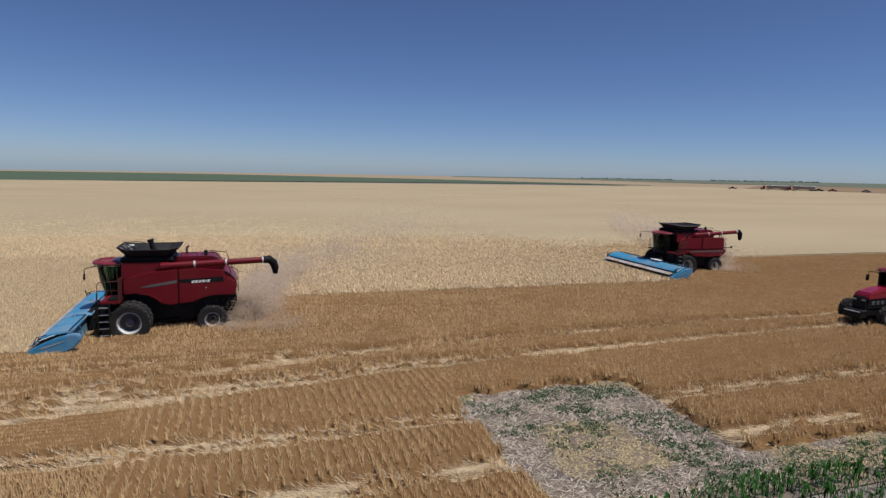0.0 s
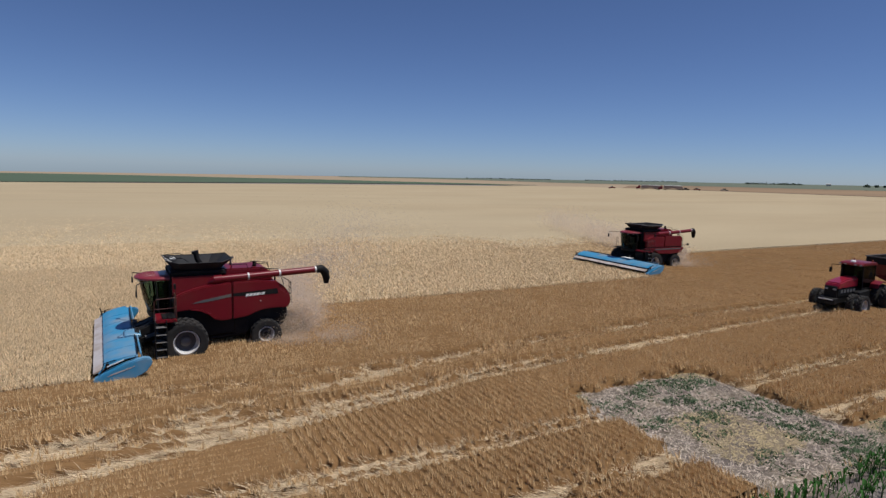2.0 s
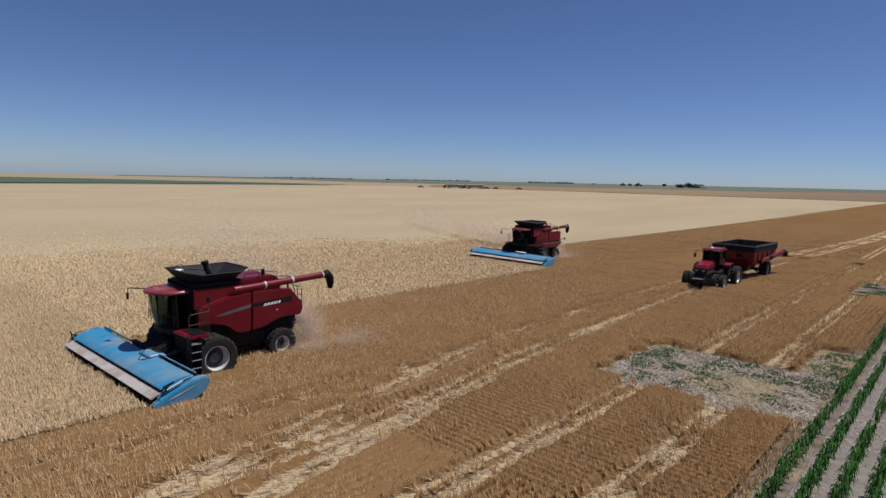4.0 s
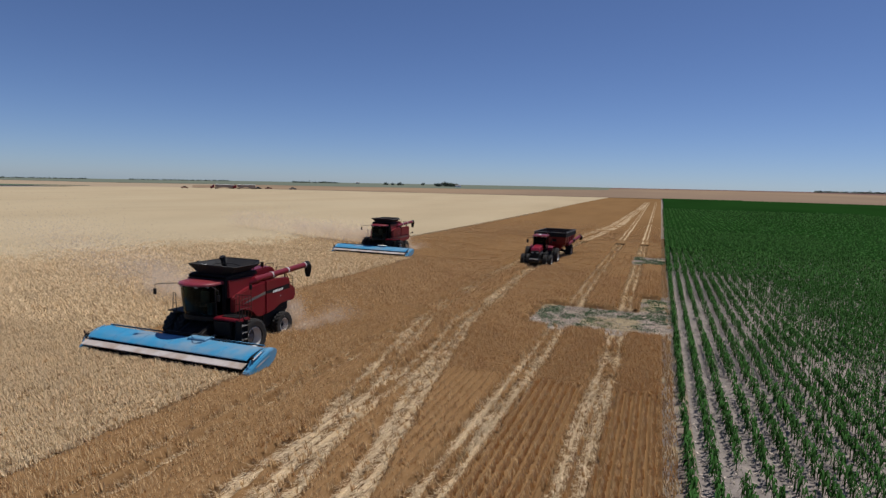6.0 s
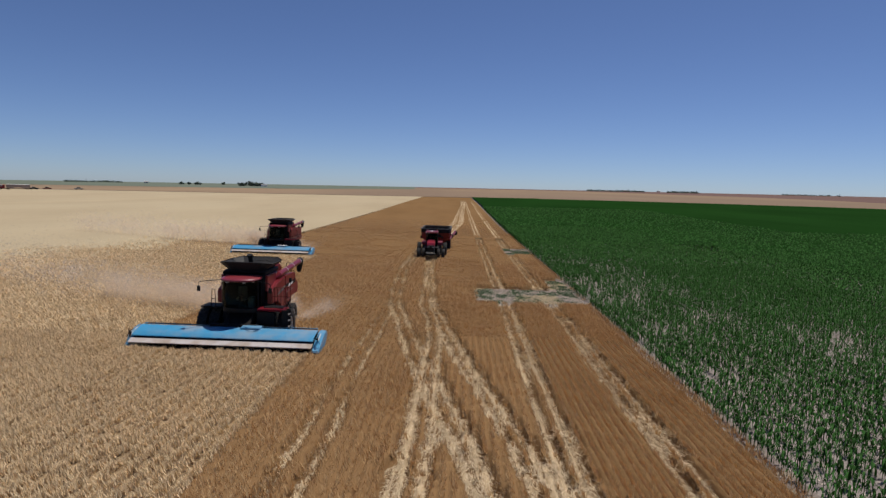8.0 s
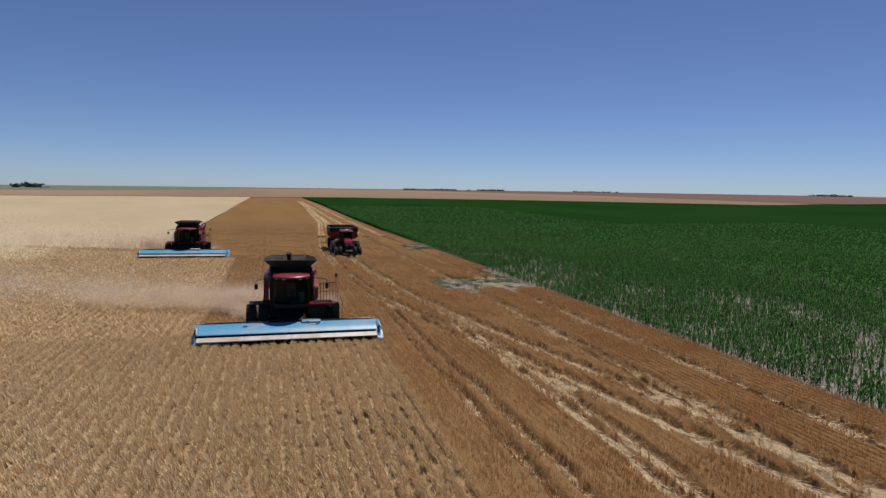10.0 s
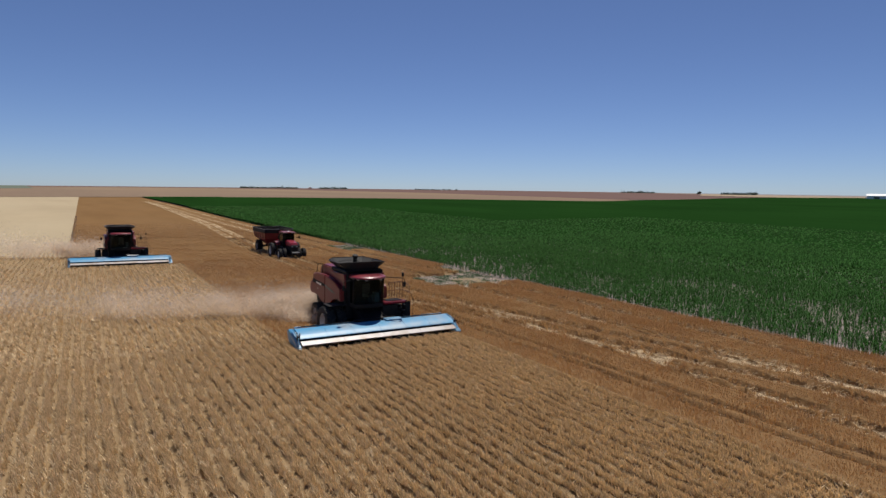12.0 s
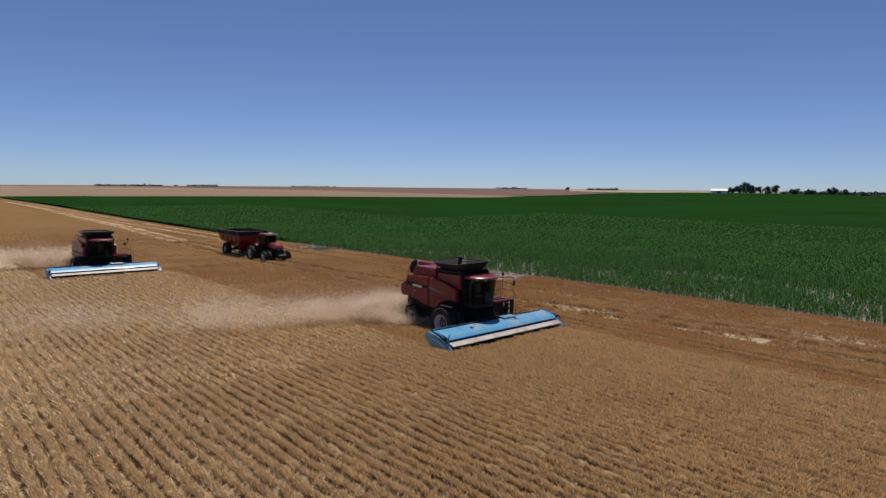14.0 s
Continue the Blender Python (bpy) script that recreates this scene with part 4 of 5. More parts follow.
    part("auger_cradle", tube([(1.3, 4.3, 3.3), (1.3, 4.3, 3.62)], 0.04, 8), black, c)
    # cab with a round bowed front
    def bow(half, back, front, z, n=12):
        return [(half * math.sin(math.pi * (k / n - 0.5)), back - (back - front) * math.cos(math.pi * (k / n - 0.5)) ** 0.9, z) for k in range(n + 1)]
    part("cab_floor", slab([bow(0.96, -0.95, -1.42, 1.9) + [(0.96, -0.45, 1.9), (-0.96, -0.45, 1.9)], bow(0.99, -0.95, -1.46, 2.0) + [(0.99, -0.45, 2.0), (-0.99, -0.45, 2.0)],
                            bow(0.97, -0.95, -1.44, 2.13) + [(0.97, -0.45, 2.13), (-0.97, -0.45, 2.13)]]), black, c, "black cab sill", True)
    cabin = part("cab_frame", tube([(0.97, -1.0, 2.12), (0.97, -1.05, 2.9), (0.97, -1.1, 3.64)], 0.04, 6), black, c, "black cab posts")
    for x, y0, y1 in ((-0.97, -1.0, -1.1), (0.95, -0.52, -0.52), (-0.95, -0.52, -0.52)):
        part("cab_post", tube([(x, y0, 2.12), (x, (y0 + y1) / 2, 2.9), (x, y1, 3.64)], 0.045, 6), black, cabin)
    glass = bmesh.new()
    rows = [[glass.verts.new(p) for p in bow(0.955, yb, yf, z)] for yb, yf, z in ((-1.0, -1.40, 2.13), (-1.03, -1.58, 2.7), (-1.06, -1.70, 3.2), (-1.08, -1.76, 3.66))]
    for a, b in zip(rows, rows[1:]):
        for k in range(len(a) - 1):
            glass.faces.new((a[k], a[k + 1], b[k + 1], b[k]))
    part("windscreen", glass, M["cab_glass"], c, "round bowed dark green tinted windscreen", True)
    part("wiper", tube([(0.05, -1.43, 2.16), (0.2, -1.56, 2.6), (0.28, -1.64, 3.0)], 0.012, 5), black, c)
    for x in (0.96, -0.96):
        part("side_window", prism([(-1.0, 2.16), (-1.04, 2.9), (-1.08, 3.6), (-0.55, 3.6), (-0.55, 2.16)], x - 0.006, x + 0.006), M["cab_glass"], c, "tinted cab side glass")
    part("cab_back", box(-0.93, 0.93, -0.53, -0.50, 2.1, 3.62), black, c)
    seat = part("seat", box(-0.28, 0.28, -1.05, -0.62, 2.5, 2.64, 0.04), M["grey"], c, "grey operator seat seen through the glass")
    part("backrest", box(-0.26, 0.26, -0.72, -0.6, 2.62, 3.25, 0.04), M["grey"], seat)
    part("seat_base", box(-0.2, 0.2, -1.0, -0.66, 2.13, 2.5, 0.03), black, seat)
    part("steering_column", tube([(0, -1.25, 2.13), (0, -1.12, 2.75)], 0.05, 8), black, c)
    part("steering_wheel", tube([(0.19 * math.cos(2 * math.pi * k / 12), -1.1 + 0.17 * math.sin(2 * math.pi * k / 12), 2.76 + 0.08 * math.sin(2 * math.pi * k / 12)) for k in range(13)], 0.016, 6), black, c)
    part("side_console", box(0.4, 0.72, -1.0, -0.62, 2.13, 2.72, 0.04), M["grey"], c)
    roof = part("cab_roof", slab([bow(1.0, -0.95, -1.90, 3.65) + [(1.0, -0.42, 3.65), (-1.0, -0.42, 3.65)], bow(1.04, -0.95, -1.97, 3.69) + [(1.04, -0.42, 3.69), (-1.04, -0.42, 3.69)],
                                  bow(1.03, -0.95, -1.96, 3.75) + [(1.03, -0.42, 3.76), (-1.03, -0.42, 3.76)], bow(0.97, -0.95, -1.88, 3.80) + [(0.97, -0.44, 3.83), (-0.97, -0.44, 3.83)],
                                  bow(0.6, -0.98, -1.45, 3.845) + [(0.6, -0.6, 3.86), (-0.6, -0.6, 3.86)]]), M["roof"], c, "red round-fronted cab roof, paler with painted sun sheen", True)
    for k in range(9):
        x = -0.72 + 0.18 * k
        part("roof_rib", tube([(x, -1.90 + 0.62 * x * x, 3.775), (x * 0.95, -1.62 + 0.5 * x * x, 3.825), (x * 0.8, -1.05, 3.85)], 0.03, 6), M["roof"], roof, "rib on the cab roof, paler with painted sun sheen")
    for x, y in ((-0.8, -1.44), (-0.45, -1.79), (0.45, -1.79), (0.8, -1.44)):
        part("work_lamp", box(x - 0.09, x + 0.09, y - 0.02, y + 0.04, 3.58, 3.645, 0.01), M["lamp_glass"], roof)
    for s in (1, -1):
        arm = part("mirror_arm", tube([(s * 0.95, -1.35, 3.68), (s * 1.75, -1.92, 3.66), (s * 1.92, -1.95, 3.6), (s * 1.92, -1.95, 3.38)], 0.022, 6), black, c)
        part("mirror", box(s * 1.92 - 0.09, s * 1.92 + 0.09, -1.99, -1.92, 3.12, 3.42, 0.02), black, arm, "black mirror head on an arm")
    part("antenna", tube([(-0.6, -0.5, 3.95), (-0.6, -0.55, 4.75)], 0.01, 5), black, c)
    # platform, rails and ladder on its left, small rail on its right
    plat = part("platform", box(1.25, 2.3, -0.95, -0.35, 2.125, 2.165, 0.01), black, c, "black access platform beside the cab")
    part("platform_skirt", prism([(-1.2, 1.98), (-1.26, 2.05), (-1.22, 2.12), (-0.38, 2.12), (-0.35, 1.98)], 0.98, 2.5, 0.03, 2), red, c, "red rounded skirt under the platform", True)
    part("battery_box", prism([(-1.1, 1.2), (-1.15, 1.95), (-0.9, 1.95), (-0.9, 1.2)], 0.9, 1.9, 0.03), black, c)
    for x in (1.68, 1.86, 2.04, 2.22, 2.40, 2.58):
        part("railing_post", tube([(x, -0.4, 2.16), (x, -0.4, 3.18)], 0.018, 6), M["rail"], plat, "dark red railing post")
    part("railing", tube([(1.6, -0.4, 3.0), (1.66, -0.4, 3.18), (2.5, -0.4, 3.2), (2.6, -0.45, 3.14), (2.6, -1.2, 3.1), (2.6, -1.3, 3.0), (2.6, -1.32, 2.16)], 0.022, 6), M["rail"], plat, "dark red railing")
    part("railing", tube([(1.6, -0.4, 2.68), (2.6, -0.42, 2.68), (2.6, -1.3, 2.66)], 0.018, 6), M["rail"], plat)
    for x, z in ((2.58, 3.7),):
        mast = part("lamp_mast", tube([(x, -0.42, 3.1), (x, -0.42, z)], 0.016, 6), M["rail"], plat)
        part("lamp_head", box(x - 0.07, x + 0.07, -0.5, -0.4, z - 0.18, z + 0.06, 0.015), black, mast, "small black work lamp")
    lad = part("ladder_side", box(2.34, 2.7, -1.3, -1.26, 0.42, 2.1, 0.01), black, c, "black access ladder")
    part("ladder_side", box(2.34, 2.7, -0.84, -0.80, 0.42, 2.1, 0.01), black, c)
    for z in (0.46, 0.8, 1.14, 1.48, 1.82):
        part("step", box(2.36, 2.72, -1.27, -0.83, z, z + 0.035, 0.008), M["grey"], lad, "grey ladder step")
    part("hand_rail", tube([(2.74, -1.3, 0.9), (2.86, -1.32, 1.2), (2.86, -1.32, 2.2), (2.7, -1.3, 2.6)], 0.02, 6), black, c)
    part("side_rail", tube([(-1.3, -1.2, 2.1), (-1.35, -1.2, 3.1), (-1.5, -1.2, 3.15), (-1.55, -1.2, 2.2)], 0.02, 6), black, c)
    part("side_rail", tube([(-1.33, -1.2, 2.6), (-1.53, -1.2, 2.6)], 0.018, 6), black, c)
    part("mudguard", box(-2.35, -1.2, -0.75, 0.3, 2.02, 2.08, 0.02), black, c)
    for x in (-0.5, 0.2, 0.62):
        part("hydraulic_hose", tube([(x, -0.6, 1.95), (x + 0.1, -1.1, 1.75), (x + 0.05, -1.6, 1.5), (x + 0.15, -2.0, 1.42)], 0.025, 6), black, c)
    part("drive_shaft", tube([(0.85, -0.5, 1.35), (0.95, -1.2, 1.1), (1.0, -2.0, 0.95)], 0.05, 8), black, c)
    part("shaft_guard", tube([(0.9, -0.85, 1.22), (0.98, -1.6, 1.03)], 0.085, 10), M["grey"], c)
    for x in (-0.9, 0.9):
        part("lift_ram", tube([(x, -0.2, 0.9), (x, -1.3, 0.75)], 0.06, 8), M["grey"], c)
    # feeder house, axles and wheels
    part("feeder_house", prism([(-2.15, 0.55), (-2.15, 1.2), (-0.4, 2.0), (-0.3, 1.1)], -0.72, 0.72, 0.04), black, c, "black feeder house")
    part("front_axle", tube([(-2.2, 0, 0.97), (2.2, 0, 0.97)], 0.16, 12), black, c)
    part("rear_axle", tube([(-1.5, 3.8, 0.76), (1.5, 3.8, 0.76)], 0.11, 10), black, c)
    for x, o in ((1.56, -1), (2.24, 1), (-1.56, 1), (-2.24, -1)):
        wheel(c, x, 0.0, 0.97, 0.56, 0.56, 1 if x > 0 else -1)
    for x in (1.42, -1.42):
        wheel(c, x, 3.8, 0.76, 0.5, 0.38, 1 if x > 0 else -1)
    part("fuel_tank", prism([(2.3, 0.8), (2.3, 1.6), (3.0, 1.6), (3.05, 0.9)], 0.9, 1.25, 0.05), black, c)
    part("side_shaft", tube([(1.2, 1.2, 0.75), (1.2, 2.9, 0.85)], 0.05, 8), black, c)
    if style == 2:
        arm = part("rear_lamp_arm", tube([(1.4, 4.8, 2.4), (1.7, 5.4, 2.5)], 0.03, 6), black, c)
        part("lamp_head", box(1.62, 1.8, 5.36, 5.46, 2.42, 2.62, 0.02), black, arm)
    return c


def stripper_header(label):
    """The wide stripping header in front of a combine."""
    h = thing("stripper_header", label, "header", "stripper headers")
    blue, dark = M["blue"], M["black"]
    part("hood", prism([(-3.32, 0.93), (-3.31, 0.97), (-3.14, 1.08), (-2.95, 1.15), (-2.5, 1.25), (-2.15, 1.28), (-2.13, 1.22), (-2.5, 1.18), (-2.95, 1.09), (-3.15, 1.02)], -4.86, 4.55, 0.012, 2), blue, h, "bright blue sheet steel hood, scuffed and dusty", True)
    for x0, x1 in ((-4.86, -2.5), (-2.49, -0.1), (-0.09, 2.2), (2.21, 4.55)):
        part("nose_flap", prism([(-3.69, 0.66), (-3.70, 0.70), (-3.36, 0.835), (-3.30, 0.845), (-3.30, 0.805), (-3.63, 0.655)], x0, x1, 0.006), M["flap"], h, "pale worn nose panel")
    for x in (-3.3, -1.75, -0.15, 1.45, 3.0):
        part("hood_seam", prism([(-3.31, 0.965), (-3.3, 0.985), (-3.14, 1.09), (-2.95, 1.16), (-2.5, 1.26), (-2.15, 1.29), (-2.15, 1.27), (-2.5, 1.24), (-2.95, 1.14), (-3.14, 1.07)], x - 0.02, x + 0.02), M["blue"], h, "raised seam of the hood")
    for k in range(11):
        x = -4.6 + 0.9 * k
        part("flap_bracket", tube([(x, -3.33, 0.83), (x, -3.29, 0.88), (x, -3.25, 0.96)], 0.02, 5), dark, h)
    part("rotor", tube([(-4.85, -2.84, 0.70), (4.55, -2.84, 0.70)], 0.25, 14), dark, h, "dark stripping rotor in the gap under the hood")
    part("back_plate", prism([(-2.2, 0.35), (-2.18, 1.25), (-2.08, 1.25), (-2.05, 0.4)], -4.86, 4.55, 0.01), blue, h, "blue back plate")
    part("floor_pan", prism([(-3.3, 0.33), (-3.3, 0.38), (-2.1, 0.42), (-2.1, 0.35)], -4.86, 4.55), dark, h)
    part("top_beam", tube([(-4.8, -1.97, 1.30), (4.5, -1.97, 1.30)], 0.04, 8), blue, h, "blue tube along the back")
    part("hose_line", tube([(-4.6, -2.05, 1.33), (-1.0, -2.1, 1.36), (2.0, -2.05, 1.35), (4.5, -2.1, 1.32)], 0.022, 6), dark, h)
    part("centre_cover", prism([(-2.5, 1.265), (-2.45, 1.37), (-2.1, 1.39), (-1.8, 1.33), (-1.8, 1.22), (-2.1, 1.22)], 0.5, 1.55, 0.03), blue, h, "raised blue cover at the centre")
    part("mount_frame", prism([(-2.05, 0.5), (-2.05, 1.4), (-1.85, 1.4), (-1.75, 0.5)], -1.3, 1.3, 0.03), dark, h)
    for x in (-3.2, 3.2):
        part("brace", tube([(x, -2.0, 1.35), (x, -1.85, 0.7), (x, -2.05, 0.4)], 0.04, 6), blue, h)
    for s in (1, -1):
        a, b = (4.56, 4.92) if s > 0 else (-5.06, -4.87)
        out = [(-3.70, 0.40), (-3.66, 0.54), (-3.2, 0.80), (-2.5, 1.08), (-1.85, 1.22), (-1.62, 1.16), (-1.56, 0.98), (-1.8, 0.62), (-2.2, 0.42), (-3.0, 0.34)]
        e = part("end_panel", prism(out, a, b, 0.04, 2), blue, h, "bright blue end panel with drive cover", True)
        xo = b + 0.004 if s > 0 else a - 0.012
        for y0, y1, z in ((-3.2, -2.35, 0.66), (-3.1, -2.2, 0.72)):
            part("mark_bar", prism([(y0, z - 0.06), (y1, z + 0.2), (y1, z + 0.225), (y0, z - 0.035)], xo, xo + 0.008), M["flap"], e, "pale script, drawn as bars")
        part("tip", tube([((a + b) / 2, -3.55, 0.5), ((a + b) / 2, -3.8, 0.36)], 0.06, 8, ends=[0.07, 0.02]), dark, e, "dark divider tip")
        part("guard_rod", tube([(b if s > 0 else a, -3.4, 0.86), ((a + b) / 2, -3.3, 1.12), ((a + b) / 2, -2.9, 1.22)], 0.02, 6), dark, e)
        part("lift_arm", tube([((a + b) / 2, -3.5, 0.72), ((a + b) / 2, -3.28, 0.98), ((a + b) / 2, -2.7, 1.2), ((a + b) / 2, -2.2, 1.28)], 0.035, 6), blue, e, "blue arm that carries the nose panel")
        part("ram", tube([((a + b) / 2 + 0.05, -3.2, 0.98), ((a + b) / 2 + 0.05, -2.6, 1.2)], 0.028, 6), M["silver"], e)
        part("skid", prism([(-3.1, 0.12), (-3.3, 0.3), (-2.2, 0.36), (-1.9, 0.2), (-2.1, 0.12)], min(a, b) + 0.05, max(a, b) - 0.05, 0.01), dark, e)
        part("hinge", box((a + b) / 2 - 0.05, (a + b) / 2 + 0.05, -3.25, -3.12, 0.92, 1.1, 0.01), dark, e)
    part("crop_deflector_post", tube([(-4.92, -3.3, 0.85), (-4.92, -3.42, 1.3)], 0.03, 6), dark, h)
    return h


combine(1, "dark red combine harvester with black hopper and folded unloading auger")
stripper_header("wide blue stripper header on the front of the combine, cutting wheat")
c2 = combine(2, "older boxy red combine harvester working further back in the wheat")
h2 = stripper_header("long blue stripper header of the combine further back")
# White plate added on the blue cover to draw its glare.
part("cover_plate", box(0.45, 1.6, -2.5, -2.05, 1.395, 1.42, 0.01), M["white"], h2, "white plate added as the glare on the centre cover")
for ob in (c2, h2):
    ob.matrix_basis = pose(-10.9, 43.0, 0.0)


# ---------------------------------------------------------------- tractor
def tractor():
    t = thing("tractor", "red row-crop tractor with dual wheels towing a grain cart", "tractor")
    red, black = M["red"], M["black"]
    part("hood", prism([(-1.52, 1.74), (-1.62, 1.9), (-1.45, 2.18), (-0.4, 2.38), (0.95, 2.5), (0.95, 1.80)], -0.48, 0.48, 0.08, 2), M["red_bright"], t, "bright red tapering engine hood", True)
    part("engine_side", prism([(-1.5, 1.2), (-1.5, 1.76), (0.94, 1.82), (0.94, 1.2)], -0.45, 0.45, 0.02), black, t, "black engine side grilles")
    for k in range(5):
        part("hood_louvre", box(0.455, 0.47, -1.2 + 0.4 * k, -0.95 + 0.4 * k, 1.45, 1.68, 0.005), M["grey"], t)
    g = part("grille", prism([(-1.66, 1.15), (-1.68, 1.88), (-1.6, 1.95), (-1.5, 1.15)], -0.42, 0.42, 0.02), black, t, "black grille with headlamps")
    for x in (-0.28, 0.28):
        part("headlamp", box(x - 0.12, x + 0.12, -1.70, -1.66, 1.68, 1.8, 0.01), M["lamp_glass"], g)
    part("front_weights", box(-0.55, 0.55, -2.15, -1.55, 0.7, 1.15, 0.05), black, t, "black front weight block")
    part("bumper_bar", box(-0.5, 0.5, -2.19, -2.15, 1.02, 1.08, 0.01), M["silver"], t)
    part("chassis", prism([(-1.5, 0.75), (-1.5, 1.4), (2.9, 1.6), (2.9, 0.7)], -0.42, 0.42, 0.04), black, t)
    part("side_tank", prism([(0.3, 0.7), (0.2, 1.5), (1.7, 1.6), (1.8, 0.75)], 0.42, 0.95, 0.06), black, t)
    part("side_tank", prism([(0.3, 0.7), (0.2, 1.5), (1.7, 1.6), (1.8, 0.75)], -0.95, -0.42, 0.06), black, t)
    part("exhaust_stack", tube([(-0.62, 0.75, 1.6), (-0.62, 0.75, 3.1), (-0.62, 0.66, 3.22)], 0.07, 10), black, t, "", True)
    for x in (-0.72, 0.72):
        for y0, y1 in ((1.0, 0.92), (2.6, 2.62)):
            part("cab_post", tube([(x, y0, 1.7), (x, y1, 3.3)], 0.04, 6), black, t)
    part("windscreen", prism([(0.96, 1.75), (0.9, 3.28), (0.91, 3.28), (0.97, 1.75)], -0.7, 0.7), M["cab_glass"], t)
    part("rear_window", prism([(2.6, 1.75), (2.62, 3.28), (2.63, 3.28), (2.61, 1.75)], -0.7, 0.7), M["cab_glass"], t)
    for x in (-0.72, 0.72):
        part("side_window", prism([(1.0, 1.75), (0.94, 3.28), (2.6, 3.28), (2.58, 1.75)], x - 0.005, x + 0.005), M["cab_glass"], t)
    part("cab_floor", box(-0.72, 0.72, 0.95, 2.62, 1.55, 1.75, 0.03), black, t)
    seat = part("seat", box(-0.25, 0.25, 1.9, 2.3, 2.0, 2.15, 0.03), M["grey"], t)
    part("backrest", box(-0.24, 0.24, 2.25, 2.36, 2.12, 2.75, 0.03), M["grey"], seat)
    roof = part("cab_roof", prism([(0.6, 3.3), (0.58, 3.4), (0.8, 3.5), (2.6, 3.52), (2.75, 3.42), (2.75, 3.3)], -0.8, 0.8, 0.05, 2), M["red"], t, "red cab roof with work lamps", True)
    part("receiver_dome", slab([[(0.17 * k * math.cos(a), 0.95 + 0.17 * k * math.sin(a), z) for a in [math.pi * i / 6 for i in range(12)]] for k, z in ((1.0, 3.50), (1.0, 3.57), (0.7, 3.63), (0.2, 3.65))]), M["white"], roof, "white satellite receiver", True)
    for x in (-0.62, 0.62):
        part("beacon", tube([(x, 2.3, 3.5), (x, 2.3, 3.68)], 0.05, 8), M["tail"], roof, "amber warning beacon", True)
    for x in (-0.7, -0.35, 0.35, 0.7):
        part("work_lamp", box(x - 0.08, x + 0.08, 0.55, 0.6, 3.32, 3.4, 0.01), M["lamp_glass"], roof)
    for s in (1, -1):
        part("mudguard", prism([(1.9, 1.7), (2.0, 2.02), (2.6, 2.22), (3.3, 2.1), (3.3, 2.02), (2.6, 2.14), (2.05, 1.95)], s * 0.75, s * 1.35, 0.02), red, t, "red rear mudguard")
        arm = part("mirror_arm", tube([(s * 0.75, 0.9, 3.2), (s * 1.3, 0.7, 3.2), (s * 1.35, 0.7, 2.9)], 0.025, 6), black, t)
        part("mirror", box(s * 1.35 - 0.1, s * 1.35 + 0.1, 0.66, 0.72, 2.6, 2.98, 0.02), black, arm)
        part("front_axle", tube([(0, -0.4, 0.72), (s * 1.5, -0.4, 0.72)], 0.11, 8), black, t)
        part("rear_axle", tube([(0, 2.9, 0.98), (s * 1.7, 2.9, 0.98)], 0.13, 8), black, t)
        for x in (0.95, 1.55):
            wheel(t, s * x, -0.4, 0.72, 0.4, 0.40, s, lugs=16)
        for x in (1.0, 1.68):
            wheel(t, s * x, 2.9, 0.98, 0.5, 0.56, s, lugs=18)
    part("step", box(0.95, 1.3, 1.1, 1.5, 0.6, 0.64), M["grey"], t)
    part("drawbar", box(-0.1, 0.1, 2.8, 4.6, 0.55, 0.68, 0.02), black, t, "black drawbar")
    return t


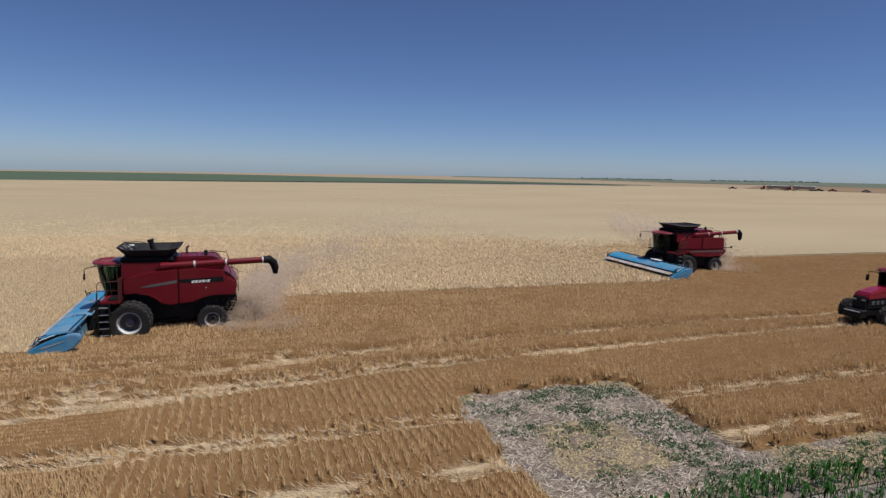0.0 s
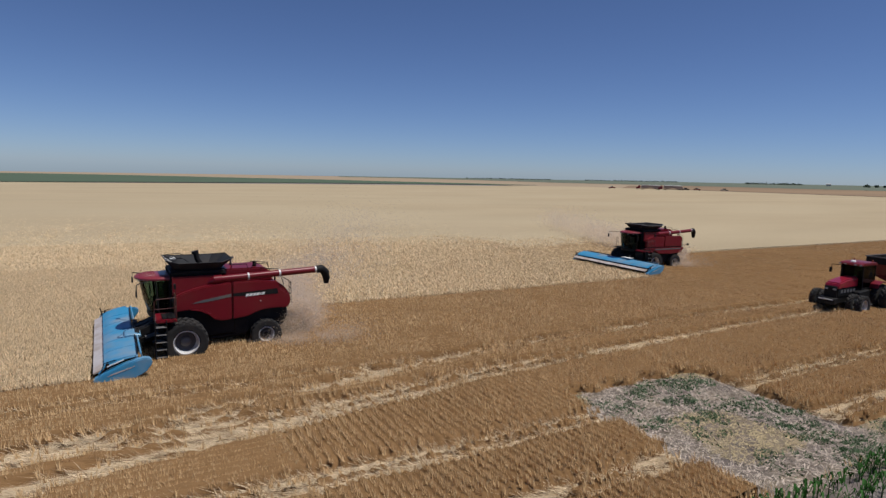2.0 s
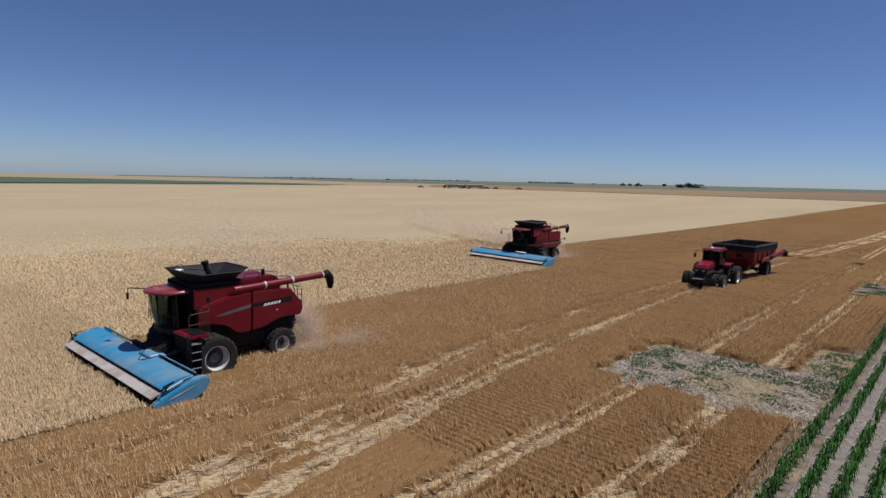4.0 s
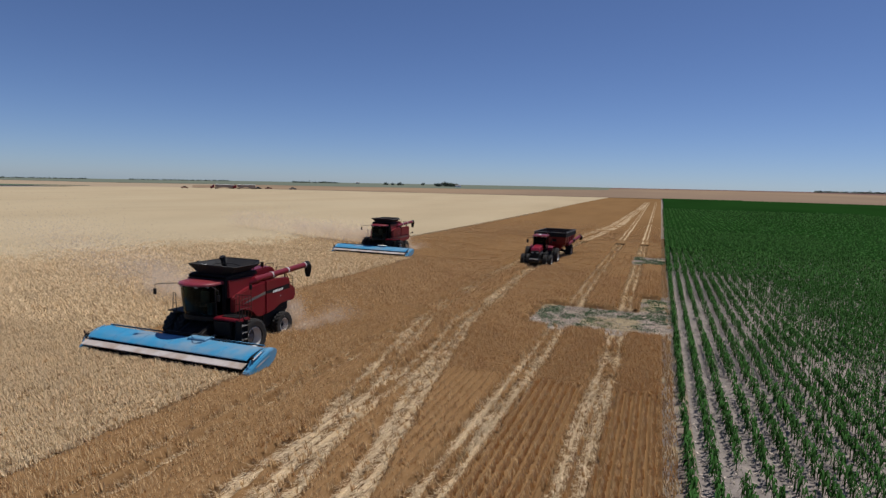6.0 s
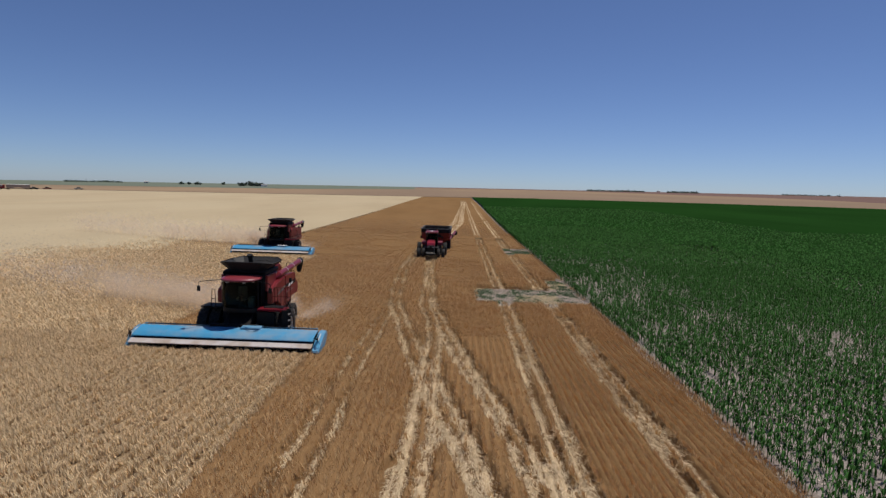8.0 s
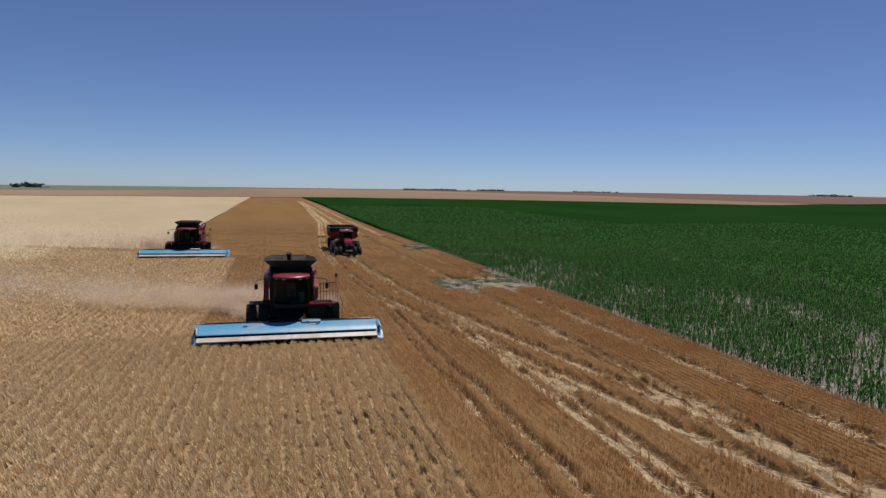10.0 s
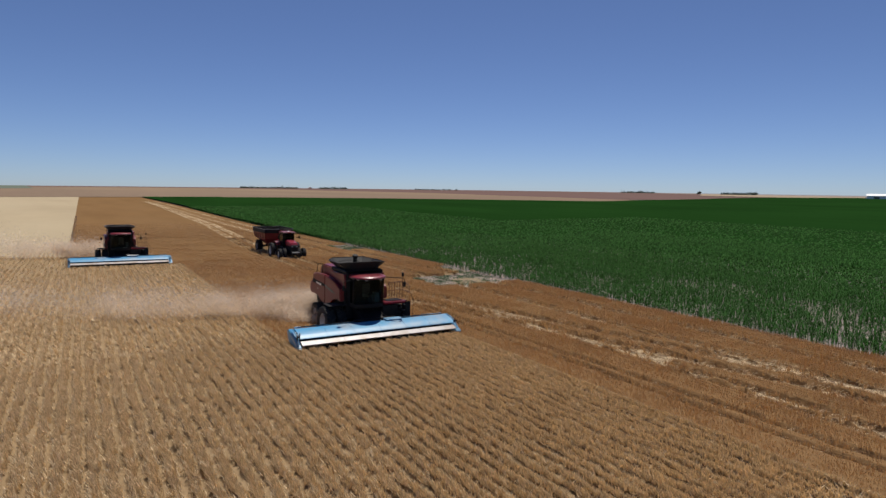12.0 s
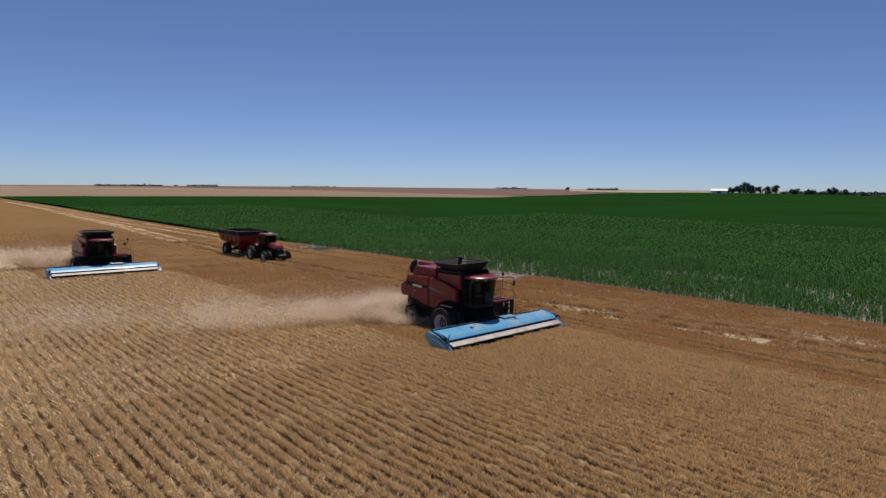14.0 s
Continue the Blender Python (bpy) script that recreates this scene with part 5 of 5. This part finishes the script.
def grain_cart():
    g = thing("grain_cart", "dark red grain cart with black side boards behind the tractor", "grain cart")
    red, black = M["red"], M["black"]
    # hopper: straight upper sides, sloping lower sides, open top
    bm = bmesh.new()
    rings = []
    for z, hx, y0, y1 in ((0.95, 0.5, 2.6, 4.6), (2.15, 1.85, 0.35, 6.7), (2.95, 1.92, 0.05, 7.3), (2.95, 1.88, 0.1, 7.25), (2.15, 1.81, 0.4, 6.65), (1.0, 0.46, 2.65, 4.55)):
        rings.append([bm.verts.new(p) for p in ((-hx, y0, z), (hx, y0, z), (hx, y1, z), (-hx, y1, z))])
    for p, q in zip(rings, rings[1:]):
        for k in range(4):
            bm.faces.new((p[k], p[(k + 1) % 4], q[(k + 1) % 4], q[k]))
    bm.faces.new(rings[-1])
    bm.faces.new(rings[0][::-1])
    part("hopper", bm, red, g, "dark red sloping hopper")
    for x0, x1, y0, y1 in ((-1.96, 1.96, -0.03, 0.03), (-1.96, 1.96, 7.3, 7.36), (1.90, 1.96, 0.035, 7.295), (-1.96, -1.90, 0.035, 7.295)):
        part("side_board", box(x0, x1, y0, y1, 2.955, 3.5, 0.01), black, g, "black upper side board")
    for x0, x1, y0, y1 in ((-2.02, 2.02, -0.1, -0.03), (-2.02, 2.02, 7.38, 7.45), (1.96, 2.03, -0.03, 7.38), (-2.03, -1.96, -0.03, 7.38)):
        part("rim_rail", box(x0, x1, y0, y1, 3.47, 3.55, 0.01), M["grey"], g, "grey top rail")
    for y in (1.0, 2.1, 3.2, 4.3, 5.4, 6.5):
        part("tarp_bow", tube([(-1.95, y, 3.5), (-0.8, y, 3.58), (0.8, y, 3.58), (1.95, y, 3.5)], 0.025, 6), black, g)
    part("rolled_tarp", tube([(1.85, 0.0, 3.56), (1.85, 7.3, 3.56)], 0.07, 8), black, g, "rolled black tarp")
    for s in (1, -1):
        for y in (1.2, 2.7, 4.2, 5.7):
            part("rib", prism([(y, 2.1), (y + 0.08, 2.1), (y + 0.08, 2.95), (y, 2.95)], s * 1.86, s * 1.96), red, g)
        part("leg", tube([(s * 0.9, 3.0, 1.3), (s * 1.3, 3.6, 0.8)], 0.08, 8), black, g)
        part("leg", tube([(s * 0.9, 5.6, 1.6), (s * 1.3, 5.0, 0.8)], 0.08, 8), black, g)
        wheel(g, s * 1.55, 5.2, 0.88, 0.75, 0.42, s, lugs=18)
    part("axle", tube([(-1.4, 5.2, 0.86), (1.4, 5.2, 0.86)], 0.13, 10), black, g)
    part("frame", prism([(-1.9, 0.55), (-1.9, 0.7), (0.5, 0.95), (6.2, 0.98), (6.2, 0.75), (0.5, 0.7)], -0.35, 0.35, 0.03), black, g, "black frame and tongue")
    part("jack", tube([(0.4, -1.0, 0.1), (0.4, -1.0, 1.0)], 0.05, 8), black, g)
    au = part("unloading_auger", tube([(1.75, 2.6, 1.9), (2.1, 4.9, 2.25), (2.45, 7.5, 2.6)], 0.2, 14), red, g, "red unloading auger folded along the side", True)
    part("hinge", tube([(2.02, 4.4, 2.17), (2.1, 4.9, 2.25)], 0.27, 14), black, au)
    part("spout", tube([(2.45, 7.5, 2.6), (2.5, 7.8, 2.63), (2.55, 8.1, 2.5), (2.57, 8.2, 2.2)], 0.24, 12, ends=[0.22, 0.26, 0.26, 0.2]), black, au, "black spout", True)
    part("sight_glass", box(0.3, 0.8, 0.0, 0.04, 2.4, 2.7, 0.01), M["glass"], g)
    return g


tr = tractor()
tr.matrix_basis = pose(8.5, 43.0, 0)
gc = grain_cart()
gc.matrix_basis = pose(8.75, 49.3, 0, 0, 0, -1.5)


# ---------------------------------------------------------------- dust behind the machines
def dust(points, n, size, name, label, power=2.2, tall=0.75, mat="dust"):
    """Fine chaff hanging in the air: specks scattered along a plume of (x, y, z, radius), thickest at its start."""
    pts = np.array(points)
    s = rng.uniform(0, 1, n) ** power * (len(pts) - 1)
    i = np.minimum(s.astype(int), len(pts) - 2)
    q = pts[i] + (pts[i + 1] - pts[i]) * (s - i)[:, None]
    billow = 1 + 0.25 * np.sin(s * 5.0) + 0.2 * np.sin(s * 11.0 + 1)
    off = rng.normal(0, 0.42, (n, 3)) * q[:, 3:4] * billow[:, None] * np.array([1.0, 1.0, tall])
    c = q[:, :3] + off
    clump = lattice(c[:, 0] + 0.7 * c[:, 2], c[:, 1] - 0.5 * c[:, 2], 1.1, 61) + 0.6 * lattice(c[:, 0] - c[:, 2], c[:, 1] + c[:, 2], 0.5, 62)
    c = c[clump > rng.uniform(-1.3, 0.7, n)]
    c[:, 2] = np.abs(c[:, 2] - 0.15) + 0.15
    v = c[:, None, :] + rng.normal(0, size, (len(c), 3, 3))
    return array_object(name, v.reshape(-1, 3), np.arange(3 * len(c)).reshape(-1, 3), M[mat], label, "dust")


dust([(0.0, 5.1, 0.9, 1.2), (-0.8, 6.0, 1.1, 1.7), (-3.0, 6.4, 1.2, 1.8), (-6.0, 6.9, 1.2, 2.0), (-9.5, 8.0, 1.2, 2.3), (-14, 10, 1.2, 2.8)], 280000, 0.0285, "dust_cloud", "pale chaff dust drifting behind the combine", 2.4, 0.62)
dust([(-0.6, 2.0, 0.3, 0.6), (-2.3, 3.4, 0.6, 1.0), (-3.2, 4.8, 0.8, 1.2), (-5.0, 6.2, 1.0, 1.4)], 36000, 0.0295, "dust_cloud", "dust rolling out from under the combine", 1.0, 0.6)
dust([(1.3, 3.4, 0.3, 0.5), (2.3, 4.8, 0.5, 0.8), (2.9, 6.3, 0.7, 1.1), (3.2, 8.2, 0.8, 1.3)], 22000, 0.024, "dust_cloud", "dust thrown up by the combine's wheels", 1.3, 0.6)
dust([(-9.5, 46.6, 0.3, 0.6), (-8.6, 48.0, 0.6, 0.9), (-7.9, 50.0, 0.8, 1.3)], 7000, 0.04, "dust_cloud", "dust thrown up by the far combine's wheels", 1.3, 0.6)
dust([(-8, 9.0, 1.3, 4.0), (-20, 14.0, 1.4, 6.0), (-36, 22.0, 1.6, 8.0), (-60, 34.0, 2.0, 10.0)], 45000, 0.07, "dust_cloud", "thin dust haze over the standing wheat", 1.0, 0.28, "haze")
dust([(-10.9, 48.1, 1.1, 1.1), (-12.0, 49.2, 1.3, 1.7), (-16.0, 50.4, 1.4, 2.0), (-23, 53.0, 1.5, 2.5), (-34, 57, 1.6, 3.0), (-50, 64, 1.8, 4.0)], 110000, 0.066, "dust_cloud", "pale chaff dust drifting behind the far combine", 1.7, 0.7)

# ---------------------------------------------------------------- the distance: trees, trucks, farm
def on_land(yaw, r):
    x, y = 8 - r * math.sin(radians(yaw)), -15 + r * math.cos(radians(yaw))
    return x, y, float(land(x, y))


def leaf_cloud(centres, radius, n, size, rng):
    """Small leaf clumps gathered round centres (k, 3); an uneven outline with gaps."""
    k = len(centres)
    i = rng.integers(0, k, n)
    d = rng.normal(0, 1, (n, 3))
    d /= np.linalg.norm(d, axis=1)[:, None]
    c = centres[i] + d * (radius[i] * rng.uniform(0.45, 1.05, n))[:, None]
    v = c[:, None, :] + rng.normal(0, size, (n, 3, 3))
    return v.reshape(-1, 3), np.arange(3 * n).reshape(-1, 3)


def tree(yaw, r, tall, wide, n=1300, label="shade tree far across the fields, green paled for distance haze"):
    x, y, z = on_land(yaw, r)
    t = thing("tree", label, "tree", "far trees")
    t.matrix_basis = pose(x, y, z)
    bm = tube([(0, 0, -0.5), (0.1, 0, tall * 0.3), (0, 0.1, tall * 0.62)], 0.3, 7, ends=[tall * 0.035, tall * 0.026, tall * 0.012])
    for k in range(5):
        a = 1.3 * k
        tube([(0, 0, tall * (0.28 + 0.06 * k)), (math.cos(a) * wide * 0.16, math.sin(a) * wide * 0.16, tall * (0.45 + 0.06 * k)), (math.cos(a) * wide * 0.3, math.sin(a) * wide * 0.3, tall * (0.55 + 0.06 * k))],
             0.1, 5, into=bm, ends=[tall * 0.014, tall * 0.010, tall * 0.004])
    part("trunk", bm, M["bark"], t)
    k = 16
    cen = np.stack([rng.normal(0, wide * 0.21, k), rng.normal(0, wide * 0.21, k), rng.uniform(tall * 0.2, tall * 0.8, k)], 1)
    v, f = leaf_cloud(cen, rng.uniform(0.12, 0.24, k) * wide, n, wide * 0.05, rng)
    v[:, 2] = np.clip(v[:, 2], tall * 0.08, None)
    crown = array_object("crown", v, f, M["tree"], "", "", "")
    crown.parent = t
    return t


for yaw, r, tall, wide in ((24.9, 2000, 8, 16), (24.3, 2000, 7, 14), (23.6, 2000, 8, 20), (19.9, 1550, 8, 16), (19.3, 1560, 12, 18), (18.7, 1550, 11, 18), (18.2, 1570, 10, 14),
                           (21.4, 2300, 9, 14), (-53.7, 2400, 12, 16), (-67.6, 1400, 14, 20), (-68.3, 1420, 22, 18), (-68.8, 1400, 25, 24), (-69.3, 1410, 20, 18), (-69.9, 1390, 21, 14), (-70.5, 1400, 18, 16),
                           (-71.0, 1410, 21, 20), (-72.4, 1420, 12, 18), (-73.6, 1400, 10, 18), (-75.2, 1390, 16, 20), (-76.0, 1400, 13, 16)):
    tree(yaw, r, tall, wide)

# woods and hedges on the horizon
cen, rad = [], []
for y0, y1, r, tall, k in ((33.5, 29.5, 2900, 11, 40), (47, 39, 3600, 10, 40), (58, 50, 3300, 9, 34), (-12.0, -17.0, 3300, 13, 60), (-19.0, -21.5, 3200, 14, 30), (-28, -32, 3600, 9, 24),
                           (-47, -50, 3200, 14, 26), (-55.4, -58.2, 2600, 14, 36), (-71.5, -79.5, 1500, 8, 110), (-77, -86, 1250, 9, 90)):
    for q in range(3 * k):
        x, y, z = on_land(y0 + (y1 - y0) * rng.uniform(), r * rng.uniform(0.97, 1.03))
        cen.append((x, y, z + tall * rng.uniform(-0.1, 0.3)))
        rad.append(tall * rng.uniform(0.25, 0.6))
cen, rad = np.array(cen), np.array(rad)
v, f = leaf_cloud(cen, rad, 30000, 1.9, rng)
array_object("far_woods", v, f, M["tree"], "rows of trees along the horizon, green paled for distance haze", "woods")


def truck(yaw, r, turn, label):
    x, y, z = on_land(yaw, r)
    t = thing("grain_truck", label, "truck", "grain trucks parked in the field")
    k = 1.12
    t.matrix_basis = pose(x, y, z + 0.45, 0, 0, turn) @ Matrix.Diagonal((k, k, k, 1))
    part("cab", prism([(-1.3, 0.9), (-1.35, 2.0), (0.0, 2.1), (0.3, 3.2), (1.6, 3.3), (1.7, 0.9)], -1.2, 1.2, 0.1), M["red"], t, "dark truck cab with bonnet")
    part("windscreen", prism([(0.02, 2.15), (0.3, 3.1), (0.27, 3.12), (-0.02, 2.17)], -1.05, 1.05), M["glass"], t)
    part("frame", box(-0.5, 0.5, -1.0, 17.0, 0.7, 0.95), M["black"], t)
    part("hopper_trailer", prism([(2.6, 1.5), (2.6, 3.4), (16.6, 3.4), (16.6, 1.5), (13.5, 1.0), (10.8, 1.6), (8.4, 1.6), (5.6, 1.0)], -1.3, 1.3, 0.05), M["trailer_side"], t, "dull brownish grey hopper trailer")
    part("tarp", prism([(2.6, 3.42), (2.7, 3.75), (16.5, 3.75), (16.6, 3.42)], -1.25, 1.25, 0.1), M["white"], t, "white rolled tarp")
    for yy in (-0.4, 3.0, 4.2, 14.2, 15.4):
        for s in (1, -1):
            part("tyre", lathe([(0.28, -0.15), (0.5, -0.16), (0.52, 0), (0.5, 0.16), (0.28, 0.15)], (s * 1.1, yy, 0.52), 14), M["tyre"], t)


def pickup(yaw, r, turn, colour, label):
    x, y, z = on_land(yaw, r)
    t = thing("pickup_truck", label, "pickup", "pickups parked in the field")
    t.matrix_basis = pose(x, y, z + 0.5, 0, 0, turn) @ Matrix.Diagonal((1.15, 1.15, 1.15, 1))
    part("body", prism([(-2.7, 0.5), (-2.7, 1.0), (-1.3, 1.15), (2.8, 1.15), (2.8, 0.5)], -0.95, 0.95, 0.06), M[colour], t, "dusty painted body")
    part("cabin", prism([(-1.3, 1.15), (-0.7, 1.85), (0.9, 1.88), (1.2, 1.15)], -0.85, 0.85, 0.05), M["glass"], t, "glazed cabin")
    for yy in (-1.7, 1.8):
        for s in (1, -1):
            part("tyre", lathe([(0.2, -0.12), (0.38, -0.12), (0.4, 0), (0.38, 0.12), (0.2, 0.12)], (s * 0.9, yy, 0.4), 12), M["tyre"], t)


truck(40.2, 570, -45, "semi truck with grey hopper trailer parked at the wheat's far edge")
truck(38.3, 570, -45, "second semi truck with grey hopper trailer parked behind it")
pickup(42.5, 575, -42, "red", "dark red pickup truck parked at the field edge")
pickup(36.2, 575, -40, "black", "black pickup truck parked at the field edge")
pickup(35.3, 580, -55, "red", "red pickup truck standing near the trucks")
pickup(33.1, 580, -38, "grey", "grey pickup truck parked apart")

bx, by, bz = on_land(-66.7, 1380)
barn = thing("barn", "long white farm shed among trees on the horizon", "barn")
barn.matrix_basis = pose(bx, by, bz, 0, 0, -66.7)
part("wall", prism([(-6, -0.5), (-6, 6.5), (6, 6.5), (6, -0.5)], -16, 16), M["white"], barn, "white metal wall")
part("roof", prism([(-6.5, 6.4), (0, 10), (6.5, 6.4), (6.3, 6.7), (0, 10.4), (-6.3, 6.7)], -16.5, 16.5), M["white"], barn, "white metal roof")
part("door", box(-4, 4, -6.1, -6.0, -0.5, 5), M["grey"], barn)
sx, sy, sz = on_land(18.9, 1500)
shed = thing("shed", "small white shed beside a clump of trees", "shed")
shed.matrix_basis = pose(sx + 26, sy, sz, 0, 0, 20)
part("wall", prism([(-4, -0.5), (-4, 4), (4, 4), (4, -0.5)], -7, 7), M["white"], shed)
part("roof", prism([(-4.4, 3.9), (0, 6.5), (4.4, 3.9), (4.2, 4.2), (0, 6.8), (-4.2, 4.2)], -7.3, 7.3), M["grey"], shed, "grey gable roof")


# white bins and sheds of a far settlement
for k, (yaw, wide, tall) in enumerate(((-13.6, 40, 4), (-15.4, 24, 6), (-16.6, 36, 4), (-18.2, 20, 7), (-20.6, 30, 4), (27.6, 15, 6))):
    x, y, z = on_land(yaw, 3900 if yaw < 0 else 2700)
    st = thing("grain_store", "far white grain store on the horizon", "grain store", "grain stores on the horizon")
    st.matrix_basis = pose(x, y, z, 0, 0, yaw)
    part("wall", prism([(-8, -1), (-8, tall), (8, tall), (8, -1)], -wide / 2, wide / 2), M["trailer"], st)
    part("roof", prism([(-9, tall), (0, tall + 2), (9, tall), (9, tall + 0.4), (0, tall + 2.4), (-9, tall + 0.4)], -wide / 2 - 1, wide / 2 + 1), M["trailer"], st)
